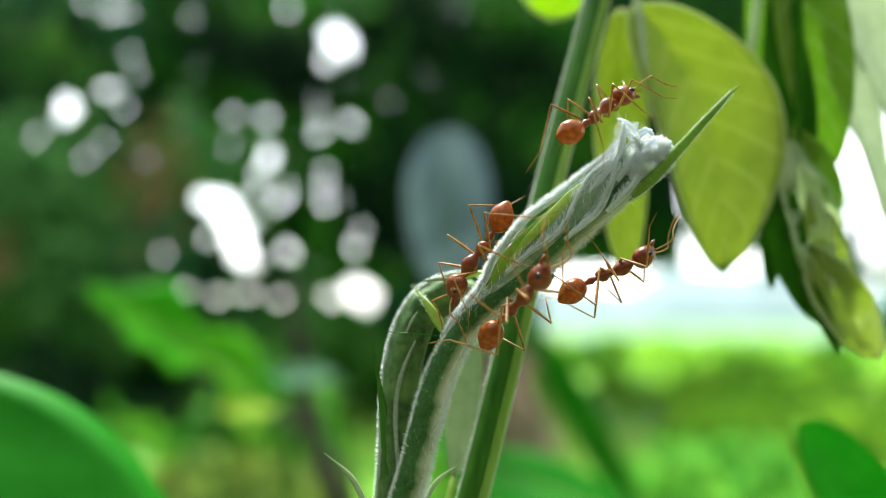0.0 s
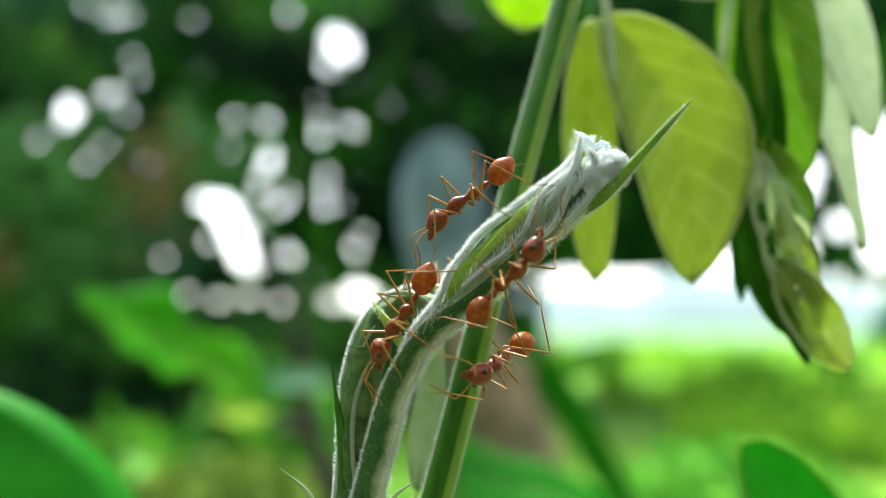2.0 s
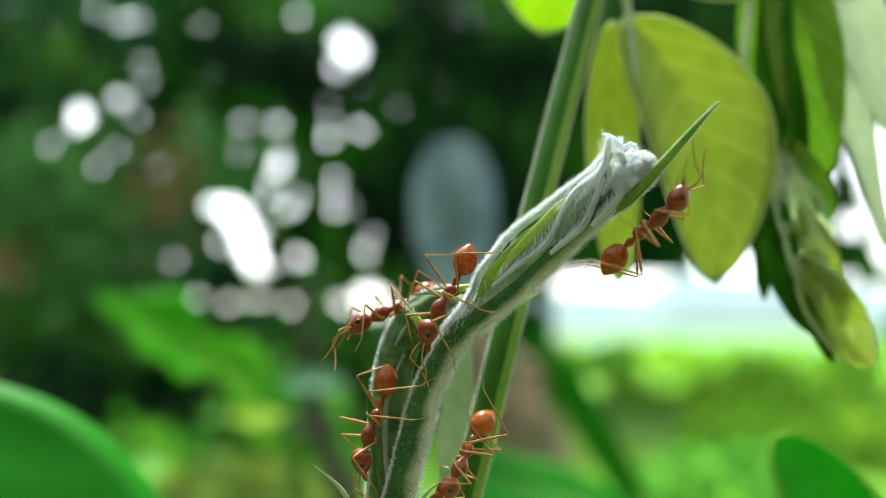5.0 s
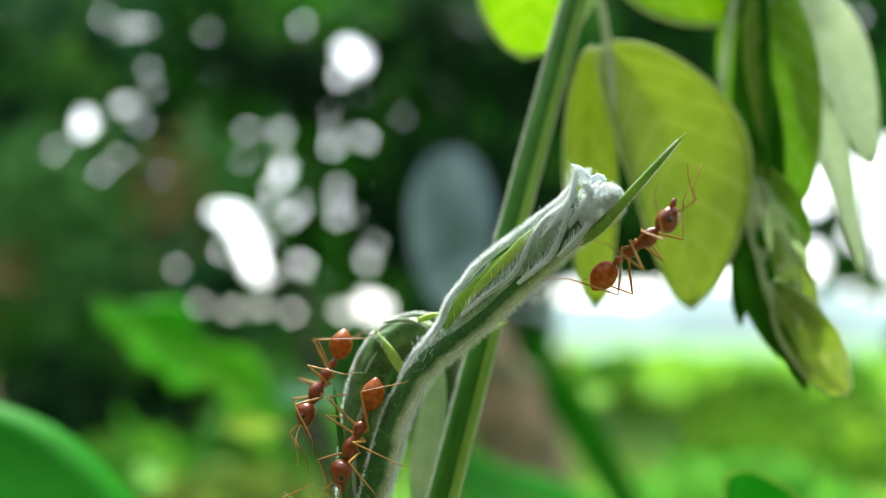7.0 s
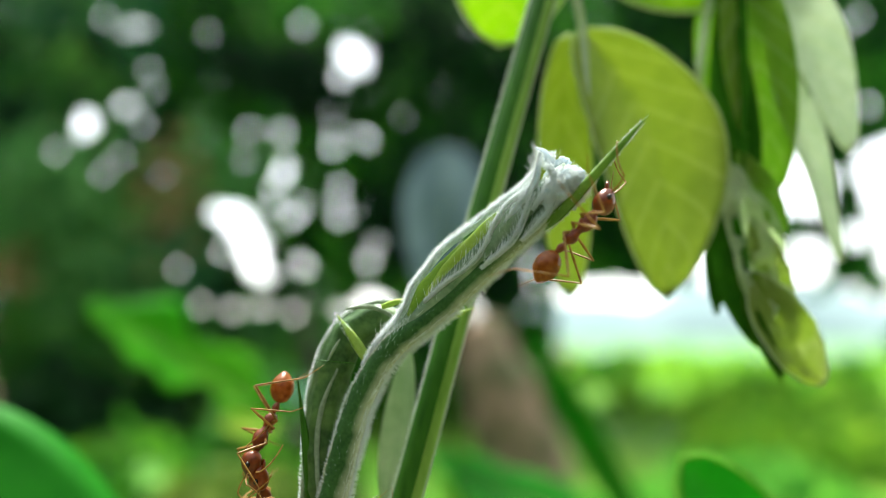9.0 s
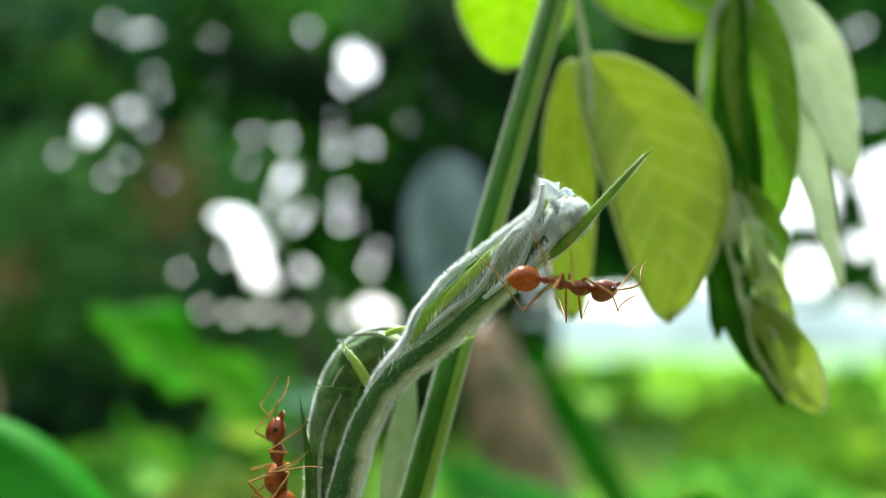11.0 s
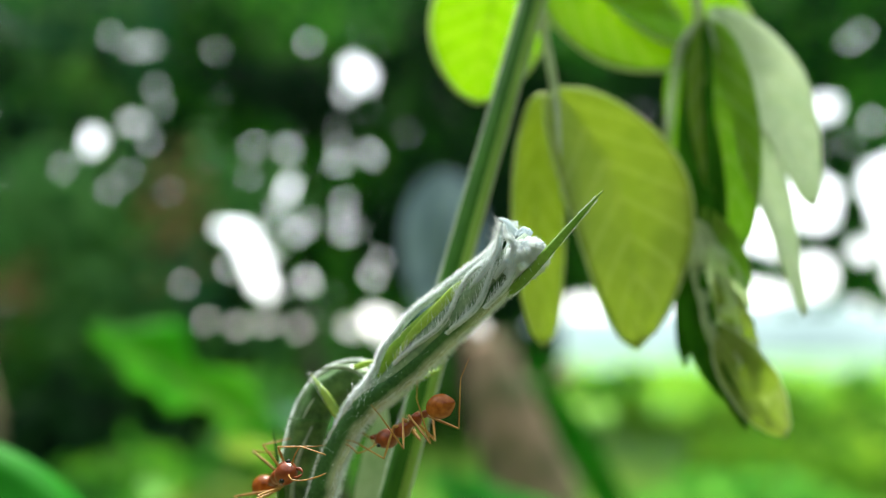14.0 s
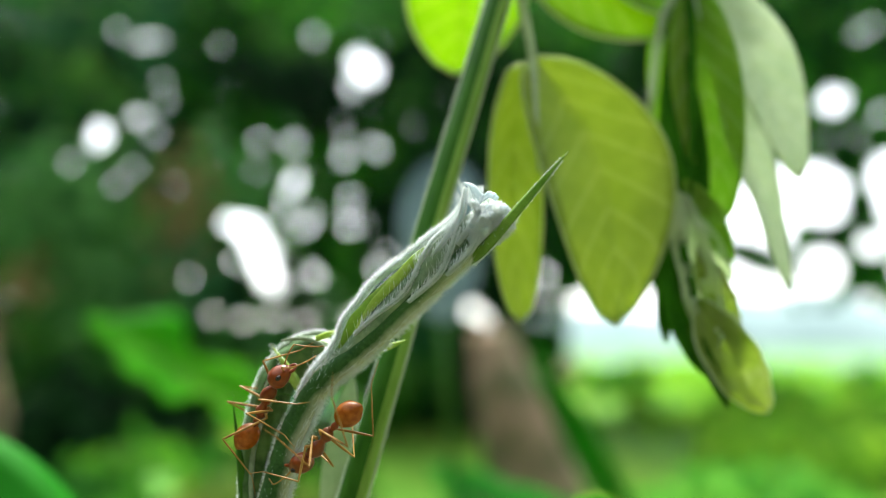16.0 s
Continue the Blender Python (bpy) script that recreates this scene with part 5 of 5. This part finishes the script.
    return ant


def stand(g, h, up, c):
    """An ant's pose from the middles of its abdomen and head, and the way of its back: an angle in the upright plane and a share toward the front."""
    a, b = mm(*g), mm(*h)
    f = (b - a).normalized()
    z = Vector((math.cos(radians(up)), -c, math.sin(radians(up))))
    z = (z - f * f.dot(z)).normalized()
    y = z.cross(f)
    m = Matrix((f, y, z)).transposed().to_4x4()
    m.translation = (a + b) / 2
    return m


first_ant = build_ant()
ants = [first_ant] + [copy_thing(first_ant, Matrix()) for _ in range(5)]


def gait(ant, rows, seed):
    """Legs and antennae: three-by-three steps that keep pace with the ground covered."""
    rnd = random.Random(seed)
    legs = [o for o in ant.children if o.name.startswith("leg")]
    head = [o for o in ant.children if o.name.startswith("head")][0]
    feelers = [o for o in head.children if o.name.startswith("antenna")]
    times = [i * 0.2 for i in range(81)]
    way, steps, i = 0.0, [], 0
    last = None
    for t in times:
        while i < len(rows) - 2 and rows[i + 1][0] <= t:
            i += 1
        (t0, m0), (t1, m1) = rows[i], rows[min(i + 1, len(rows) - 1)]
        p = m0.translation.lerp(m1.translation, min(1, max(0, (t - t0) / max(1e-6, t1 - t0))))
        way += (p - last).length if last else 0
        last = p
        steps.append(way)
    for k, leg in enumerate(legs):
        root = leg.location.copy()
        s = 1 if root.y > 0 else -1
        lead = 0 if (k in (0, 3, 4)) else math.pi
        idle = rnd.uniform(-9, 9)
        lrows = []
        for t, w in zip(times, steps):
            ph = 2 * math.pi * w / 0.0042 + lead + rnd.uniform(-0.25, 0.25)
            lrows.append((t, Matrix.Translation(root) @ pose(0, 0, 0, s * 7 * max(0, math.cos(ph)), 0, s * (idle + 17 * math.sin(ph)))))
        walk(leg, lrows)
    for fe in feelers:
        root = fe.location.copy()
        off = rnd.uniform(0, 6)
        walk(fe, [(t, Matrix.Translation(root) @ pose(0, 0, 0, 10 * math.sin(t * 3.1 + off), 12 * math.sin(t * 2.3 + off * 2), 16 * math.sin(t * 1.9 + off))) for t in times])


def travel(ant, rows, seed):
    rows = [*rows, (16.0, rows[-1][1])] if rows[-1][0] < 16 else rows
    walk(ant, rows)
    gait(ant, rows, seed)


def motions():
    travel(ants[0], [
        (0, stand((8.77, 50.01, 11.91), (12.93, 51.99, 15.27), 135, 0.5)),
        (0.5, stand((7.99, 48.70, 10.92), (9.30, 53.30, 11.00), 135, 0.5)),
        (1, stand((7.26, 48.99, 9.86), (3.73, 53.01, 7.88), 135, 0.5)),
        (1.5, stand((7.29, 49.67, 9.55), (2.73, 52.33, 7.39), 135, 0.5)),
        (2, stand((7.41, 51.00, 10.55), (2.50, 51.00, 6.99), 135, 0.5)),
        (2.5, stand((6.82, 51.00, 9.54), (3.27, 51.00, 4.57), 135, 0.5)),
        (3, stand((6.34, 51.00, 6.83), (3.02, 51.00, 1.45), 135, 0.5)),
        (3.5, stand((5.27, 51.00, 6.72), (1.31, 51.00, 2.62), 135, 0.5)),
        (4, stand((4.55, 51.00, 6.63), (1.17, 51.00, 1.88), 135, 0.5)),
        (6.5, stand((-1.20, 52.33, -1.21), (-3.51, 50.87, -6.09), 165, 0.8)),
        (7, stand((-1.77, 52.16, -3.16), (-3.96, 51.04, -8.24), 165, 0.8)),
        (7.5, stand((-2.00, 52.22, -5.29), (-3.09, 49.58, -9.81), 165, 0.8)),
        (8, stand((-2.21, 52.41, -6.55), (-2.73, 49.39, -10.79), 165, 0.8)),
        (8.5, stand((-2.02, 52.15, -9.12), (-2.62, 49.65, -13.85), 165, 0.8)),
        (9, stand((-2.04, 52.33, -12.95), (-2.71, 49.47, -17.33), 165, 0.8)),
    ], 3)
    travel(ants[1], [
        (0, stand((4.41, 50.60, 6.54), (0.70, 50.60, 1.31), 140, 0.5)),
        (0.5, stand((4.60, 51.36, 6.30), (1.36, 49.84, 2.01), 140, 0.5)),
        (1, stand((3.31, 51.08, 5.00), (0.97, 50.12, -0.06), 140, 0.5)),
        (1.5, stand((3.24, 50.60, 4.52), (-0.41, 50.60, -0.20), 140, 0.5)),
        (2, stand((2.01, 50.60, 3.02), (-1.23, 50.60, -1.84), 140, 0.5)),
        (2.5, stand((1.63, 52.30, 1.85), (-1.93, 52.30, -3.12), 155, 0.5)),
        (3, stand((-0.11, 52.30, 0.26), (-3.19, 52.30, -4.55), 155, 0.5)),
        (3.5, stand((-1.45, 52.30, -2.77), (-3.22, 52.30, -8.19), 155, 0.5)),
        (4, stand((-1.88, 52.30, -3.47), (-4.08, 52.30, -8.90), 155, 0.5)),
        (6.5, stand((-4.33, 53.33, -10.66), (-5.42, 51.27, -15.63), 155, 0.5)),
        (7, stand((-4.58, 53.34, -13.41), (-5.66, 51.26, -18.37), 155, 0.5)),
    ], 4)
    travel(ants[2], [
        (0, stand((3.18, 50.01, -1.62), (6.11, 47.19, 1.78), -42, 0.7)),
        (0.5, stand((3.28, 49.42, 0.34), (6.54, 47.78, 4.54), -42, 0.7)),
        (1, stand((4.13, 49.34, 0.66), (7.37, 47.86, 4.97), -42, 0.7)),
        (1.5, stand((4.63, 49.22, 0.66), (7.81, 47.98, 5.13), -42, 0.7)),
        (2, stand((5.38, 49.68, 0.90), (8.84, 47.52, 4.53), -42, 0.7)),
        (2.5, stand((6.34, 49.80, 1.79), (9.84, 47.40, 5.16), -42, 0.7)),
        (3, stand((7.92, 49.48, 1.40), (11.77, 47.72, 4.98), -42, 0.7)),
        (3.5, stand((9.12, 48.24, 1.79), (13.14, 46.96, 5.50), -42, 0.7)),
        (4, stand((10.36, 47.60, 2.63), (14.42, 47.60, 6.79), -42, 0.35)),
        (6.5, stand((13.53, 49.12, 5.37), (17.08, 46.08, 7.72), -42, 0.35)),
        (7, stand((13.90, 48.87, 5.32), (17.50, 46.33, 8.41), -42, 0.35)),
        (7.5, stand((14.16, 47.60, 5.46), (18.32, 47.60, 9.63), -42, 0.35)),
        (8, stand((13.91, 47.60, 5.48), (17.94, 47.60, 9.99), -42, 0.35)),
        (8.5, stand((12.45, 47.60, 4.87), (17.49, 47.60, 8.50), -42, 0.35)),
        (9, stand((12.05, 47.60, 4.49), (16.44, 47.60, 8.96), -42, 0.35)),
        (11.5, stand((10.92, 46.29, 5.62), (14.86, 48.91, 3.87), -70, 0.35)),
        (12, stand((11.86, 46.19, 5.31), (12.18, 49.41, 2.23), -25, 0.35)),
        (12.5, stand((11.71, 47.31, 4.69), (10.34, 50.29, 1.17), -42, 0.4)),
        (13, stand((11.25, 49.10, 3.25), (8.44, 51.50, -0.32), -42, 0.4)),
        (13.5, stand((9.39, 49.09, 1.21), (5.76, 51.51, -1.49), -42, 0.4)),
        (14, stand((7.66, 48.98, -0.30), (4.18, 51.62, -2.80), -42, 0.4)),
        (14.5, stand((6.07, 49.03, -1.39), (2.91, 51.57, -4.45), -42, 0.4)),
        (15, stand((5.25, 49.37, -1.57), (1.47, 51.23, -4.90), -42, 0.4)),
        (15.5, stand((4.38, 49.19, -2.44), (0.86, 51.41, -5.61), -42, 0.4)),
        (16, stand((4.21, 49.25, -2.78), (0.94, 51.35, -6.35), -42, 0.4)),
    ], 5)
    travel(ants[3], [
        (0, stand((8.80, 52.00, 1.23), (14.30, 52.00, 3.62), -50, 0.35)),
        (0.5, stand((8.14, 50.27, 0.96), (12.52, 53.73, 2.07), -50, 0.35)),
        (1, stand((8.35, 49.70, 0.38), (10.60, 54.30, 0.69), -50, 0.35)),
        (1.5, stand((8.19, 49.70, -1.14), (6.82, 54.30, -1.52), -50, 0.35)),
        (2, stand((8.51, 53.84, -1.51), (5.83, 50.16, -3.27), -50, 0.35)),
        (2.5, stand((8.54, 53.63, -1.97), (4.94, 50.37, -3.67), -50, 0.35)),
        (3, stand((6.90, 53.57, -3.09), (3.19, 50.43, -4.94), -50, 0.35)),
        (3.5, stand((4.26, 53.43, -3.82), (1.38, 50.57, -7.20), -50, 0.35)),
        (4, stand((4.32, 53.62, -3.36), (2.26, 50.38, -6.81), -50, 0.35)),
        (6.5, stand((2.03, 53.27, -14.53), (-0.27, 50.73, -18.66), -50, 0.35)),
    ], 6)
    travel(ants[4], [
        (0, stand((9.75, 59.36, 7.02), (5.21, 57.64, 4.30), 140, 0.3)),
        (1, stand((9.11, 58.92, 6.37), (4.19, 58.08, 3.69), 140, 0.3)),
        (2, stand((5.53, 60.02, 3.07), (1.30, 56.98, 2.62), 140, 0.3)),
        (2.5, stand((2.92, 56.21, 1.49), (-1.53, 53.79, 3.37), 140, 0.3)),
        (3, stand((2.43, 56.25, 2.57), (-1.87, 53.75, 4.65), 140, 0.3)),
        (3.5, stand((1.35, 56.09, 3.22), (-3.66, 53.91, 3.10), 140, 0.3)),
        (4, stand((0.64, 56.20, 2.24), (-4.13, 53.80, 1.42), 140, 0.3)),
        (6.5, stand((-3.26, 54.74, 2.25), (-6.61, 53.26, -1.98), 170, 0.3)),
        (7, stand((-4.48, 54.75, 0.23), (-6.91, 53.25, -4.58), 170, 0.3)),
        (7.5, stand((-5.63, 54.48, -2.18), (-7.55, 53.52, -7.41), 170, 0.3)),
        (8, stand((-5.87, 54.99, -3.20), (-7.56, 53.01, -8.05), 170, 0.3)),
        (8.5, stand((-5.94, 54.94, -3.64), (-7.75, 53.06, -8.51), 170, 0.3)),
        (9, stand((-6.13, 54.98, -3.89), (-7.89, 53.02, -8.71), 170, 0.3)),
        (11.5, stand((-6.72, 54.94, -9.96), (-7.34, 53.06, -15.12), 170, 0.3)),
        (12.5, stand((-7.85, 54.88, -12.87), (-8.51, 53.12, -18.09), 170, 0.3)),
        (13.5, stand((-6.66, 54.99, -17.49), (-7.34, 53.01, -22.58), 170, 0.3)),
    ], 7)
    travel(ants[5], [
        (0, stand((-5.40, 55.96, -22.24), (-3.40, 53.04, -18.33), 150, 0.6)),
        (6.5, stand((-7.38, 55.76, -19.11), (-7.89, 53.24, -14.39), 150, 0.6)),
        (8, stand((-8.73, 55.76, -15.31), (-8.23, 53.24, -10.58), 150, 0.6)),
        (8.5, stand((-8.10, 55.81, -15.00), (-7.82, 53.19, -10.34), 150, 0.6)),
        (9, stand((-6.31, 55.81, -14.75), (-7.37, 53.19, -10.20), 150, 0.6)),
        (11.5, stand((-6.03, 54.99, -9.25), (-6.78, 54.01, -3.74), 150, 0.6)),
        (12, stand((-6.03, 55.73, -8.08), (-7.03, 53.27, -3.39), 150, 0.6)),
        (12.5, stand((-6.19, 55.91, -8.04), (-6.89, 53.09, -3.63), 150, 0.6)),
        (13, stand((-6.34, 54.90, -9.78), (-6.50, 52.30, -5.11), 150, 0.6)),
        (13.5, stand((-6.33, 55.02, -11.17), (-5.40, 52.18, -6.81), 150, 0.6)),
        (14, stand((-5.50, 54.64, -6.87), (-3.44, 50.96, -5.39), 150, 0.6)),
        (14.5, stand((-5.00, 54.02, -7.20), (-2.67, 50.38, -4.66), 150, 0.6)),
        (15, stand((-5.12, 53.98, -6.24), (-2.60, 50.42, -3.72), 150, 0.6)),
        (15.5, stand((-4.43, 53.75, -5.09), (-1.91, 50.65, -1.74), 150, 0.6)),
        (16, stand((-3.53, 53.26, -5.00), (-1.02, 51.14, -0.62), 150, 0.6)),
    ], 8)


motions()
